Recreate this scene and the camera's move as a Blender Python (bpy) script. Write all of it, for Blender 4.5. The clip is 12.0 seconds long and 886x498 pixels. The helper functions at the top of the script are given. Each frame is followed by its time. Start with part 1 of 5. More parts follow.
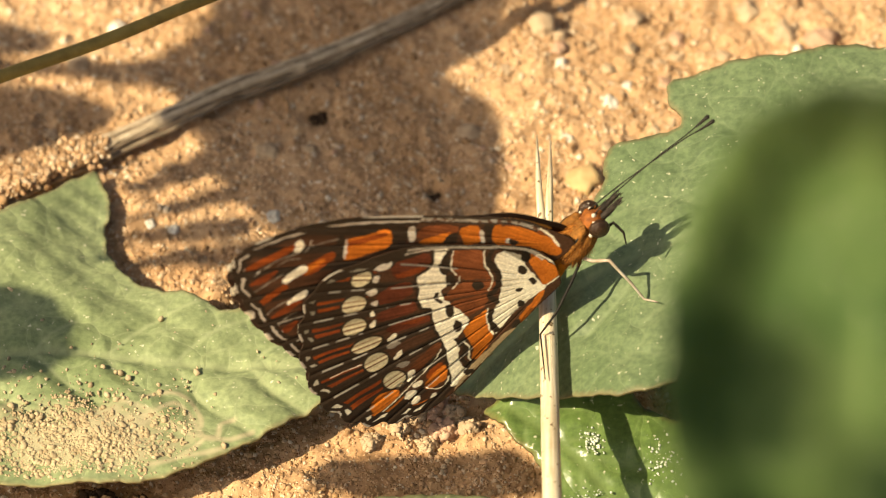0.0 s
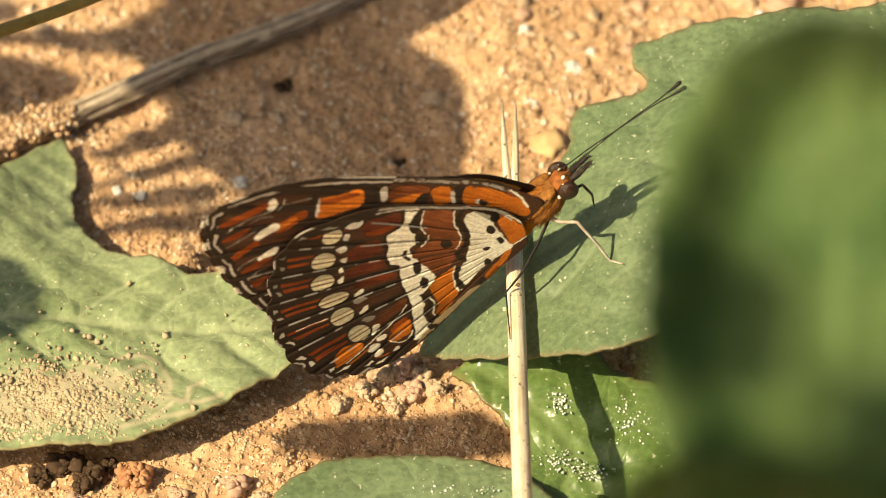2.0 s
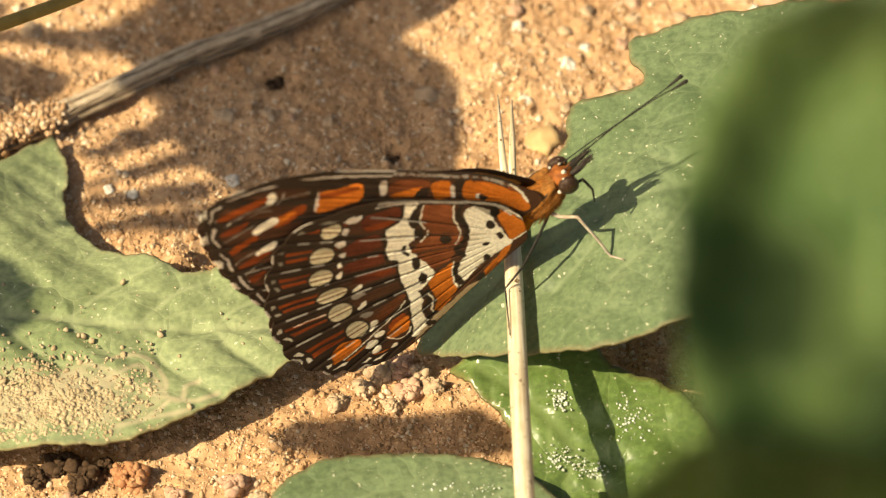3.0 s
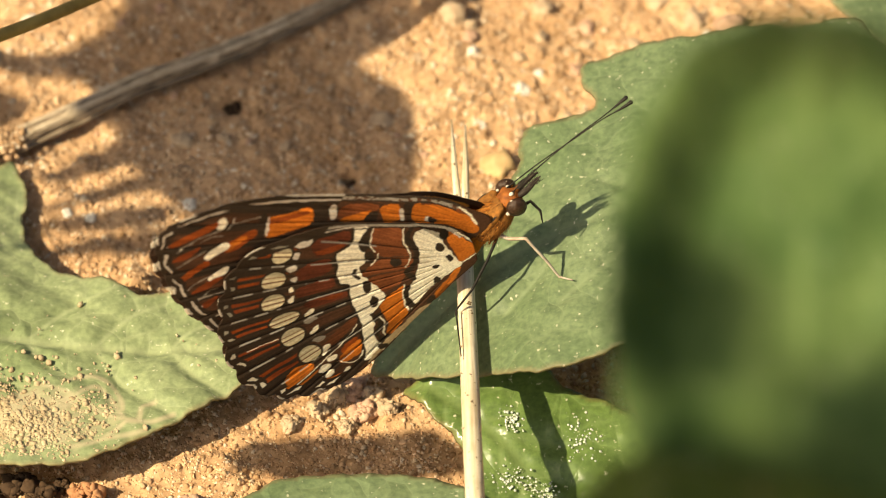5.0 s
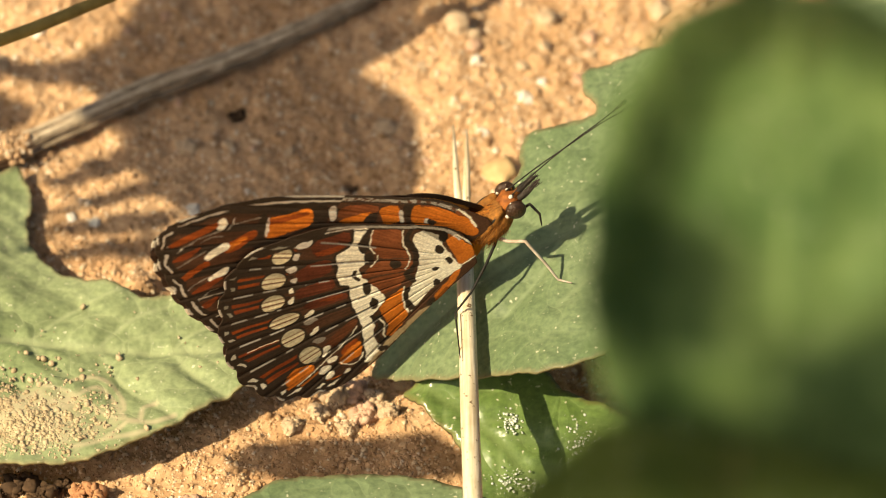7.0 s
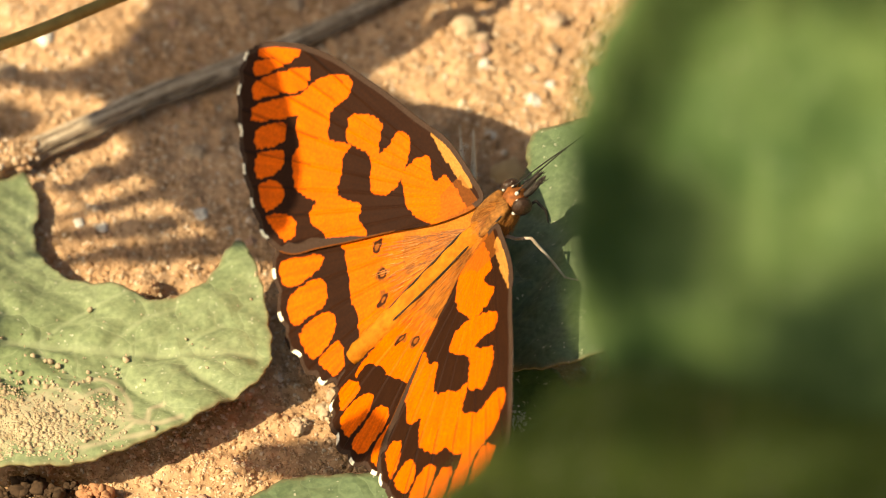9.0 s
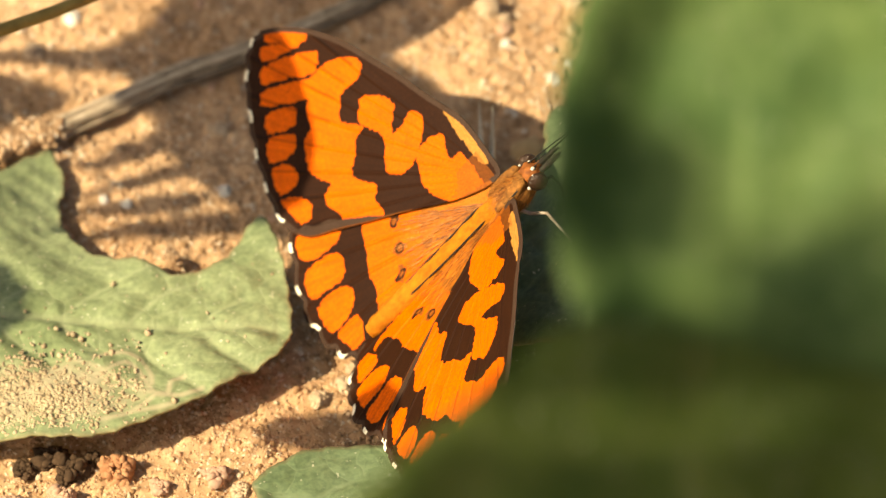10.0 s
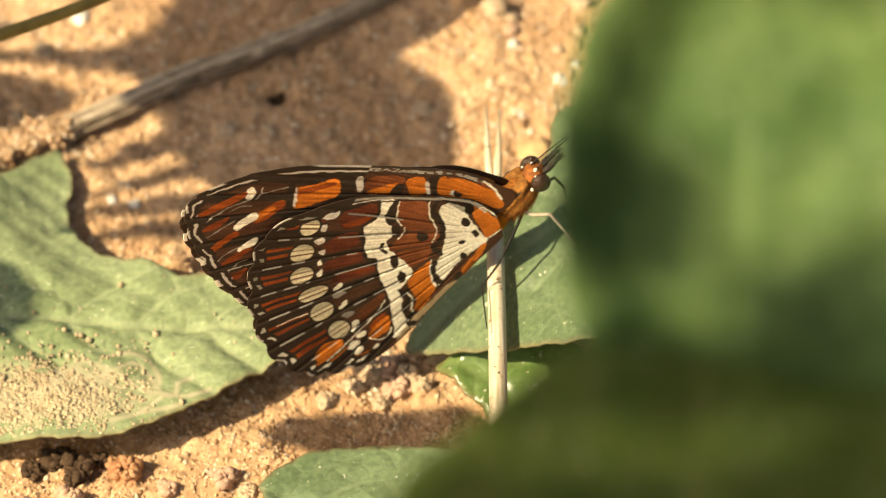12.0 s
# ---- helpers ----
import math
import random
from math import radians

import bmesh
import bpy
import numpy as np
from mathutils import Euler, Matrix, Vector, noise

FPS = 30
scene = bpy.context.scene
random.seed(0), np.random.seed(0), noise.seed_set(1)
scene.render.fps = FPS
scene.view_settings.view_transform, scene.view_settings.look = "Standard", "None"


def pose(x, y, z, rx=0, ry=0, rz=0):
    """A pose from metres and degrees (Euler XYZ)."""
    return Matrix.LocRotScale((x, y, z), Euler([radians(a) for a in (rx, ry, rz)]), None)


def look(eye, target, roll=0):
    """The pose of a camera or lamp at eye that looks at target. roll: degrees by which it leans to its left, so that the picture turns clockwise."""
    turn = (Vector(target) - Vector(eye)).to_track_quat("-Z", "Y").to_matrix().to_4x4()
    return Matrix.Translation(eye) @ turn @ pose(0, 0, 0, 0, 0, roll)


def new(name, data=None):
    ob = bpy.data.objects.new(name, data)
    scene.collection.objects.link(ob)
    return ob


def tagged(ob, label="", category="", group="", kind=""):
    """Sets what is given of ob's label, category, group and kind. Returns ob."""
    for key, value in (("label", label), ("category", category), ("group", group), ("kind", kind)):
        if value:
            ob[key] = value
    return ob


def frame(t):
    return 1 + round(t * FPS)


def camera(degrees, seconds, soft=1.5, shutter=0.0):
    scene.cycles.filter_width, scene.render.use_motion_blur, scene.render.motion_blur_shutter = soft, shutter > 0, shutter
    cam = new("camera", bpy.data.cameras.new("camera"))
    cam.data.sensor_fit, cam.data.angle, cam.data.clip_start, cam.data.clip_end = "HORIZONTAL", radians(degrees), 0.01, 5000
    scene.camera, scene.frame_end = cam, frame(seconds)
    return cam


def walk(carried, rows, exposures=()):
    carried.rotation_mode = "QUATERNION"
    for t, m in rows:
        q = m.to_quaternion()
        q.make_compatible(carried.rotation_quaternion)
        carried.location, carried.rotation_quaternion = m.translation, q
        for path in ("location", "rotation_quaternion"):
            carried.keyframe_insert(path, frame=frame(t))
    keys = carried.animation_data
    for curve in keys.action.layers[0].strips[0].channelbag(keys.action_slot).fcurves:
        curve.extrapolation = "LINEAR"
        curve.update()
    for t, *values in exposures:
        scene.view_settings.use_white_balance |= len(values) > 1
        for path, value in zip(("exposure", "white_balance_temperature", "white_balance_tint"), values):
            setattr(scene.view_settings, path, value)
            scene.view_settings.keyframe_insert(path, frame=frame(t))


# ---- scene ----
import collections

MM = 0.001

# ---- camera and its path ----
cam = camera(7.0, 12.0, soft=1.0)
cam.data.dof.use_dof = True
cam.data.dof.focus_distance = 0.517
cam.data.dof.aperture_fstop = 40.0
walk(cam, [(t, pose(x, y, z, rx, ry, rz)) for t, x, y, z, rx, ry, rz in [
    (0.0, 0.00000, -0.34156, 0.40705, 40.000, -0.000, -0.000),
    (0.5, 0.00103, -0.34303, 0.40560, 40.199, 0.032, 0.012),
    (1.0, 0.00498, -0.34579, 0.40618, 40.303, 0.260, 0.141),
    (1.5, 0.00404, -0.34610, 0.40518, 40.371, 0.102, 0.069),
    (2.0, -0.00264, -0.34762, 0.40501, 40.360, -0.215, -0.597),
    (2.5, -0.00596, -0.34671, 0.40385, 40.402, -0.416, -1.015),
    (3.0, -0.00856, -0.34685, 0.39898, 40.710, -0.531, -1.276),
    (3.2, -0.00736, -0.34395, 0.39807, 40.642, -0.448, -1.342),
    (4.8, -0.00570, -0.35109, 0.40243, 41.057, -0.523, -1.369),
    (5.0, -0.00547, -0.35133, 0.40275, 40.990, -0.553, -1.270),
    (5.5, -0.00184, -0.35311, 0.40432, 41.055, -0.231, -0.971),
    (6.0, -0.00046, -0.35468, 0.40371, 41.203, -0.168, -0.905),
    (6.5, -0.00464, -0.35898, 0.40142, 41.667, -0.451, -1.050),
    (7.0, -0.00190, -0.35841, 0.40057, 41.750, -0.409, -0.816),
    (7.2, -0.00212, -0.35994, 0.40085, 41.869, -0.339, -0.814),
    (8.8, 0.00284, -0.36589, 0.39287, 42.823, 0.465, -0.872),
    (9.0, 0.00367, -0.36439, 0.39328, 42.752, 0.478, -0.795),
    (9.5, 0.00246, -0.36725, 0.39144, 42.958, 0.359, -0.798),
    (10.0, 0.00977, -0.37204, 0.39501, 43.035, 1.004, -0.168),
    (10.5, 0.01177, -0.37282, 0.39966, 42.712, 1.068, -0.021),
    (11.0, 0.01055, -0.37210, 0.39842, 42.642, 0.941, -0.077),
    (11.5, 0.01157, -0.37317, 0.39794, 42.846, 1.092, 0.050),
    (12.0, 0.01011, -0.37058, 0.39920, 42.627, 1.010, -0.056),
]], [(0.0, 0.65, 7500, 4), (7.0, 0.65, 7500, 4), (12.0, 0.80, 7450, 4)])

# ---- world and sun ----
SUN = Vector((-0.62, -0.33, 0.71)).normalized()
world = bpy.data.worlds.new("sky")
scene.world = world
world.use_nodes = True
wn = world.node_tree.nodes
sky = wn.new("ShaderNodeTexSky")
sky.sky_type = "NISHITA"
sky.sun_disc = False
sky.air_density, sky.dust_density, sky.ozone_density = 0.8, 4.0, 0.4
sky.sun_elevation = math.asin(SUN.z)
sky.sun_rotation = math.atan2(SUN.x, SUN.y)
wn["Background"].inputs["Strength"].default_value = 0.071
world.node_tree.links.new(sky.outputs[0], wn["Background"].inputs["Color"])
sun_data = bpy.data.lights.new("sun", "SUN")
sun_data.energy, sun_data.angle, sun_data.color = 5.2, radians(0.53), (1.0, 0.86, 0.66)
sun = new("sun", sun_data)
sun.matrix_world = look(SUN, (0, 0, 0))


# ---- small tools ----
def rgb(r, g, b):
    return (r, g, b, 1.0)


def material(name, rough=0.6, spec=0.3):
    m = bpy.data.materials.new(name)
    m.use_nodes = True
    b = m.node_tree.nodes["Principled BSDF"]
    b.inputs["Roughness"].default_value = rough
    b.inputs["Specular IOR Level"].default_value = spec
    return m, m.node_tree.nodes, m.node_tree.links, b


def noise_tex(n, l, coord, scale, detail=4.0, rough=0.55):
    t = n.new("ShaderNodeTexNoise")
    t.inputs["Scale"].default_value = scale
    t.inputs["Detail"].default_value = detail
    t.inputs["Roughness"].default_value = rough
    l.new(coord, t.inputs["Vector"])
    return t


def ramp(n, l, fac, stops):
    r = n.new("ShaderNodeValToRGB")
    e = r.color_ramp.elements
    while len(e) < len(stops):
        e.new(0.5)
    for k, (at, col) in enumerate(stops):
        e[k].position, e[k].color = at, col
    l.new(fac, r.inputs["Fac"])
    return r


def mix(n, l, fac, a, b, kind="MIX"):
    x = n.new("ShaderNodeMix")
    x.data_type, x.blend_type = "RGBA", kind
    for socket, value in ((x.inputs[0], fac), (x.inputs[6], a), (x.inputs[7], b)):
        if isinstance(value, (int, float, tuple)):
            socket.default_value = value
        else:
            l.new(value, socket)
    return x.outputs[2]


def bump(n, l, height, bsdf, strength, distance):
    b = n.new("ShaderNodeBump")
    b.inputs["Strength"].default_value = strength
    b.inputs["Distance"].default_value = distance
    l.new(height, b.inputs["Height"])
    l.new(b.outputs[0], bsdf.inputs["Normal"])


def object_coord(n):
    return n.new("ShaderNodeTexCoord").outputs["Object"]


# ---- materials ----
def mat_sand(name, dark=1.0):
    m, n, l, b = material(name, 0.85, 0.25)
    c = object_coord(n)
    geo = n.new("ShaderNodeNewGeometry")
    isl = ramp(n, l, geo.outputs["Random Per Island"], [
        (0.0, rgb(0.39 * dark, 0.245 * dark, 0.132 * dark)), (0.35, rgb(0.58 * dark, 0.385 * dark, 0.232 * dark)),
        (0.7, rgb(0.67 * dark, 0.475 * dark, 0.308 * dark)), (0.90, rgb(0.72, 0.60, 0.46)), (1.0, rgb(0.76, 0.68, 0.57))])
    big = noise_tex(n, l, c, 90.0, 4.0)
    tone = ramp(n, l, big.outputs["Fac"], [(0.3, rgb(0.72, 0.66, 0.58)), (0.7, rgb(1.0, 1.0, 1.0))])
    fine = noise_tex(n, l, c, 2600.0, 3.0)
    spk = ramp(n, l, fine.outputs["Fac"], [(0.3, rgb(0.62, 0.58, 0.52)), (0.65, rgb(1.1, 1.08, 1.05))])
    col = mix(n, l, 1.0, isl.outputs[0], tone.outputs[0], "MULTIPLY")
    l.new(mix(n, l, 0.8, col, spk.outputs[0], "MULTIPLY"), b.inputs["Base Color"])
    bump(n, l, fine.outputs["Fac"], b, 0.6, 0.00015)
    return m


def mat_soil():
    m, n, l, b = material("sandy_soil", 0.9, 0.2)
    c = object_coord(n)
    big = noise_tex(n, l, c, 70.0, 5.0)
    mid = noise_tex(n, l, c, 600.0, 6.0, 0.65)
    v = n.new("ShaderNodeTexVoronoi")
    v.inputs["Scale"].default_value = 1300.0
    l.new(c, v.inputs["Vector"])
    base = ramp(n, l, mid.outputs["Fac"], [(0.25, rgb(0.35, 0.215, 0.115)), (0.5, rgb(0.57, 0.375, 0.222)), (0.75, rgb(0.69, 0.495, 0.312))])
    tone = ramp(n, l, big.outputs["Fac"], [(0.35, rgb(0.75, 0.70, 0.64)), (0.65, rgb(1.0, 1.0, 1.0))])
    cell = ramp(n, l, v.outputs["Color"], [(0.0, rgb(0.75, 0.72, 0.68)), (1.0, rgb(1.12, 1.1, 1.06))])
    col = mix(n, l, 1.0, base.outputs[0], tone.outputs[0], "MULTIPLY")
    l.new(mix(n, l, 0.8, col, cell.outputs[0], "MULTIPLY"), b.inputs["Base Color"])
    h = mix(n, l, 0.5, mid.outputs["Fac"], v.outputs["Distance"])
    bump(n, l, h, b, 0.9, 0.0004)
    return m


def mat_leaf(name, dark, light, vein, rough=0.45, gloss=0.35, trans=0.25):
    """Leaf lamina; the mesh carries a 'vein' value, 1 on a vein."""
    m, n, l, b = material(name, rough, gloss)
    c = object_coord(n)
    big = noise_tex(n, l, c, 110.0, 4.0)
    fine = noise_tex(n, l, c, 2200.0, 3.0)
    base = ramp(n, l, big.outputs["Fac"], [(0.3, rgb(*dark)), (0.7, rgb(*light))])
    spk = ramp(n, l, fine.outputs["Fac"], [(0.3, rgb(0.72, 0.74, 0.72)), (0.7, rgb(1.2, 1.18, 1.14))])
    col = mix(n, l, 1.0, base.outputs[0], spk.outputs[0], "MULTIPLY")
    at = n.new("ShaderNodeAttribute")
    at.attribute_name = "vein"
    # net of fine veins round bulging fields
    warp = n.new("ShaderNodeVectorMath")
    warp.operation = "MULTIPLY_ADD"
    warp.inputs[1].default_value = (0.004, 0.004, 0.004)
    l.new(noise_tex(n, l, c, 160.0, 3.0).outputs["Color"], warp.inputs[0])
    l.new(c, warp.inputs[2])
    net = n.new("ShaderNodeTexVoronoi")
    net.feature = "DISTANCE_TO_EDGE"
    net.inputs["Scale"].default_value = 330.0
    l.new(warp.outputs[0], net.inputs["Vector"])
    lines = ramp(n, l, net.outputs["Distance"], [(0.0, rgb(0.24, 0.24, 0.24)), (0.05, rgb(0, 0, 0))])
    quilt = ramp(n, l, net.outputs["Distance"], [(0.0, rgb(0, 0, 0)), (0.35, rgb(1, 1, 1))])
    col = mix(n, l, lines.outputs[0], col, rgb(*vein))
    # pale specks: dust, and tiny highlights painted into the base colour
    dust_and_glint = noise_tex(n, l, c, 2300.0, 2.0)
    dots = ramp(n, l, dust_and_glint.outputs["Fac"], [(0.67, rgb(0, 0, 0)), (0.75, rgb(1, 1, 1))])
    col = mix(n, l, at.outputs["Fac"], col, rgb(*vein))
    col = mix(n, l, dots.outputs[0], col, rgb(0.62, 0.60, 0.44))
    mud = n.new("ShaderNodeAttribute")
    mud.attribute_name = "mud"
    col = mix(n, l, mud.outputs["Fac"], col, rgb(0.50, 0.42, 0.28))
    edge = n.new("ShaderNodeAttribute")
    edge.attribute_name = "edge"
    col = mix(n, l, edge.outputs["Fac"], col, rgb(0.27, 0.15, 0.075))
    l.new(col, b.inputs["Base Color"])
    v = n.new("ShaderNodeTexVoronoi")
    v.inputs["Scale"].default_value = 900.0
    l.new(c, v.inputs["Vector"])
    h = mix(n, l, 0.75, v.outputs["Distance"], quilt.outputs[0])
    bump(n, l, h, b, 0.5, 0.00032)
    t = n.new("ShaderNodeBsdfTranslucent")
    l.new(mix(n, l, 1.0, col, rgb(1.0, 1.15, 0.35), "MULTIPLY"), t.inputs["Color"])
    s = n.new("ShaderNodeMixShader")
    s.inputs[0].default_value = trans
    l.new(b.outputs[0], s.inputs[1])
    l.new(t.outputs[0], s.inputs[2])
    l.new(s.outputs[0], n["Material Output"].inputs["Surface"])
    return m


def mat_plain(name, a, bcol, scale, rough=0.6, spec=0.3, bumps=0.0002, stretch=(1, 1, 1)):
    m, n, l, b = material(name, rough, spec)
    c = object_coord(n)
    mp = n.new("ShaderNodeMapping")
    mp.inputs["Scale"].default_value = stretch
    l.new(c, mp.inputs["Vector"])
    t = noise_tex(n, l, mp.outputs[0], scale, 5.0, 0.6)
    r = ramp(n, l, t.outputs["Fac"], [(0.3, rgb(*a)), (0.7, rgb(*bcol))])
    big = noise_tex(n, l, c, scale * 0.12, 3.0)
    tone = ramp(n, l, big.outputs["Fac"], [(0.35, rgb(0.7, 0.68, 0.66)), (0.65, rgb(1, 1, 1))])
    l.new(mix(n, l, 0.8, r.outputs[0], tone.outputs[0], "MULTIPLY"), b.inputs["Base Color"])
    bump(n, l, t.outputs["Fac"], b, 0.6, bumps)
    return m


def mat_fur():
    """Fur whose single hairs differ in tone."""
    m, n, l, b = material("orange_brown_fur", 0.6, 0.25)
    geo = n.new("ShaderNodeNewGeometry")
    r = ramp(n, l, geo.outputs["Random Per Island"], [(0.0, rgb(0.12, 0.042, 0.009)), (0.35, rgb(0.25, 0.085, 0.014)), (0.8, rgb(0.45, 0.150, 0.022)), (1.0, rgb(0.56, 0.24, 0.05))])
    fine = noise_tex(n, l, object_coord(n), 3000.0, 3.0)
    f = ramp(n, l, fine.outputs["Fac"], [(0.3, rgb(0.6, 0.58, 0.55)), (0.7, rgb(1.1, 1.1, 1.1))])
    l.new(mix(n, l, 1.0, r.outputs[0], f.outputs[0], "MULTIPLY"), b.inputs["Base Color"])
    return m


def mat_wing():
    m, n, l, b = material("wing_scales", 0.62, 0.09)
    c = object_coord(n)
    at = n.new("ShaderNodeAttribute")
    at.attribute_name = "paint"
    fine = noise_tex(n, l, c, 5200.0, 2.0)
    mid = noise_tex(n, l, c, 500.0, 4.0)
    f = ramp(n, l, fine.outputs["Fac"], [(0.3, rgb(0.80, 0.78, 0.76)), (0.7, rgb(1.12, 1.12, 1.12))])
    g = ramp(n, l, mid.outputs["Fac"], [(0.3, rgb(0.88, 0.85, 0.82)), (0.7, rgb(1.05, 1.05, 1.05))])
    col = mix(n, l, 1.0, at.outputs["Color"], f.outputs[0], "MULTIPLY")
    col = mix(n, l, 1.0, col, g.outputs[0], "MULTIPLY")
    l.new(col, b.inputs["Base Color"])
    bump(n, l, fine.outputs["Fac"], b, 0.25, 0.00005)
    return m


SOIL = mat_soil()
GRAIN = mat_sand("sand_grains")
PEBBLE = mat_sand("pebble_stone", 1.1)
CLOD = mat_plain("dark_soil_clod", (0.035, 0.022, 0.014), (0.12, 0.075, 0.045), 900.0, 0.95, 0.1)
RED_CLOD = mat_plain("reddish_clod", (0.34, 0.15, 0.07), (0.54, 0.30, 0.16), 800.0, 0.9, 0.15)
LEAF = mat_leaf("leaf_green", (0.122, 0.178, 0.086), (0.188, 0.246, 0.134), (0.25, 0.31, 0.17), 0.5, 0.3)
LEAF_PALE = mat_leaf("leaf_pale_green", (0.198, 0.250, 0.122), (0.295, 0.340, 0.188), (0.38, 0.42, 0.24), 0.6, 0.2, 0.15)
LEAF_GLOSSY = mat_leaf("leaf_glossy_green", (0.090, 0.155, 0.036), (0.150, 0.225, 0.070), (0.20, 0.27, 0.10), 0.28, 0.5)
LEAF_OLIVE = mat_leaf("leaf_olive_green", (0.036, 0.062, 0.013), (0.092, 0.122, 0.028), (0.16, 0.17, 0.06), 0.75, 0.06, 0.2)
LEAF_NEAR = mat_leaf("leaf_near_green", (0.050, 0.105, 0.034), (0.128, 0.190, 0.062), (0.18, 0.26, 0.09), 0.6, 0.12, 0.24)
# glints of the beads are put into this pale base colour
DROPLET = mat_plain("pale_glint_bead", (0.45, 0.50, 0.40), (0.66, 0.70, 0.60), 3000.0, 0.08, 0.9, 0.00002)
TWIG = mat_plain("weathered_twig_bark", (0.32, 0.25, 0.17), (0.60, 0.49, 0.36), 1100.0, 0.85, 0.15, 0.0003, (1, 1, 1))
TWIG_DARK = mat_plain("dark_twig_bark", (0.15, 0.115, 0.08), (0.38, 0.30, 0.215), 700.0, 0.9, 0.1, 0.0003)
def mat_straw():
    m, n, l, b = material("dry_straw", 0.5, 0.35)
    c = object_coord(n)
    mp = n.new("ShaderNodeMapping")
    mp.inputs["Scale"].default_value = (9, 0.35, 9)
    l.new(c, mp.inputs["Vector"])
    fibre = noise_tex(n, l, mp.outputs[0], 420.0, 4.0)
    base = ramp(n, l, fibre.outputs["Fac"], [(0.3, rgb(0.46, 0.37, 0.23)), (0.65, rgb(0.70, 0.62, 0.47))])
    speck = noise_tex(n, l, c, 2400.0, 1.0)
    big = noise_tex(n, l, c, 320.0, 3.0)
    spots = ramp(n, l, speck.outputs["Fac"], [(0.66, rgb(1, 1, 1)), (0.71, rgb(0.25, 0.19, 0.13))])
    tone = ramp(n, l, big.outputs["Fac"], [(0.35, rgb(0.78, 0.74, 0.68)), (0.6, rgb(1, 1, 1))])
    col = mix(n, l, 1.0, base.outputs[0], tone.outputs[0], "MULTIPLY")
    l.new(mix(n, l, 1.0, col, spots.outputs[0], "MULTIPLY"), b.inputs["Base Color"])
    bump(n, l, fibre.outputs["Fac"], b, 0.5, 0.00008)
    return m


STRAW = mat_straw()
PALE_GRAIN = mat_plain("pale_dusty_grains", (0.34, 0.26, 0.15), (0.60, 0.49, 0.32), 900.0, 0.8, 0.2)
OLIVE_STRAW = mat_plain("olive_grass_stalk", (0.20, 0.14, 0.035), (0.34, 0.25, 0.07), 600.0, 0.5, 0.3)
WING = mat_wing()
FUR = mat_plain("brown_thorax_scales", (0.11, 0.045, 0.011), (0.34, 0.140, 0.030), 2600.0, 0.8, 0.15, 0.0002)
ABDOMEN = mat_plain("ochre_abdomen", (0.32, 0.108, 0.008), (0.54, 0.185, 0.014), 1800.0, 0.8, 0.08)
HEAD = mat_plain("rusty_head", (0.10, 0.03, 0.01), (0.40, 0.13, 0.025), 1500.0, 0.7, 0.2)
DARK = mat_plain("dark_chitin", (0.010, 0.009, 0.007), (0.028, 0.024, 0.018), 2000.0, 0.55, 0.15)
EYE = mat_plain("brown_compound_eye", (0.022, 0.011, 0.006), (0.060, 0.030, 0.015), 5000.0, 0.34, 0.3)
CREAM = mat_plain("cream_scales", (0.60, 0.55, 0.45), (0.75, 0.72, 0.62), 3000.0, 0.7, 0.2)
HAIR = mat_fur()
PALP = mat_plain("dark_palp_scales", (0.012, 0.009, 0.007), (0.055, 0.042, 0.032), 2600.0, 0.7, 0.2)
LEG = mat_plain("banded_leg", (0.30, 0.22, 0.15), (0.62, 0.55, 0.45), 900.0, 0.5, 0.3)


# ---- mesh tools ----
def curve_through(points, n=6, closed=True):
    """A smooth line through points (Catmull-Rom)."""
    p = np.asarray(points, float)
    out, count = [], len(p)
    for i in range(count if closed else count - 1):
        if closed:
            a, b, c, d = p[i - 1], p[i], p[(i + 1) % count], p[(i + 2) % count]
        else:
            a, b, c, d = p[max(i - 1, 0)], p[i], p[i + 1], p[min(i + 2, count - 1)]
        for k in range(n):
            t = k / n
            out.append(0.5 * (2 * b + (c - a) * t + (2 * a - 5 * b + 4 * c - d) * t * t + (3 * b - a - 3 * c + d) * t ** 3))
    if not closed:
        out.append(p[-1])
    return np.array(out)


def inside(q, poly):
    """Which of the points q lie inside the polygon."""
    poly = np.asarray(poly, float)
    res = np.zeros(len(q), bool)
    for (x0, y0), (x1, y1) in zip(poly, np.roll(poly, -1, 0)):
        if y0 == y1:
            continue
        hit = ((y0 > q[:, 1]) != (y1 > q[:, 1])) & (q[:, 0] < (x1 - x0) * (q[:, 1] - y0) / (y1 - y0) + x0)
        res ^= hit
    return res


def nearest_on(q, poly, closed=True):
    """Distance from the points q to a line of points, and the nearest place on it."""
    poly = np.asarray(poly, float)
    best = np.full(len(q), 1e9)
    place = np.zeros((len(q), 2))
    ends = np.roll(poly, -1, 0) if closed else poly[1:]
    for a, b in zip(poly if closed else poly[:-1], ends):
        ab = b - a
        t = np.clip(((q - a) @ ab) / max(ab @ ab, 1e-12), 0, 1)
        pl = a + t[:, None] * ab
        d = np.hypot(*(q - pl).T)
        k = d < best
        best[k], place[k] = d[k], pl[k]
    return best, place


def wobble(q, size, seed=0.0):
    """A smooth random value in about -1..1 at each point, with features of that size."""
    x, y = q[:, 0] / size, q[:, 1] / size
    s = seed * 1.7
    return (np.sin(x * 1.3 + y * 0.7 + s) + np.sin(x * -0.8 + y * 1.7 + s * 2.1 + 1.3) + np.sin(x * 2.3 - y * 1.1 + s * 0.6 + 2.9)
            + 0.6 * np.sin(x * 3.1 + y * 3.7 + s * 1.3)) / 3.0


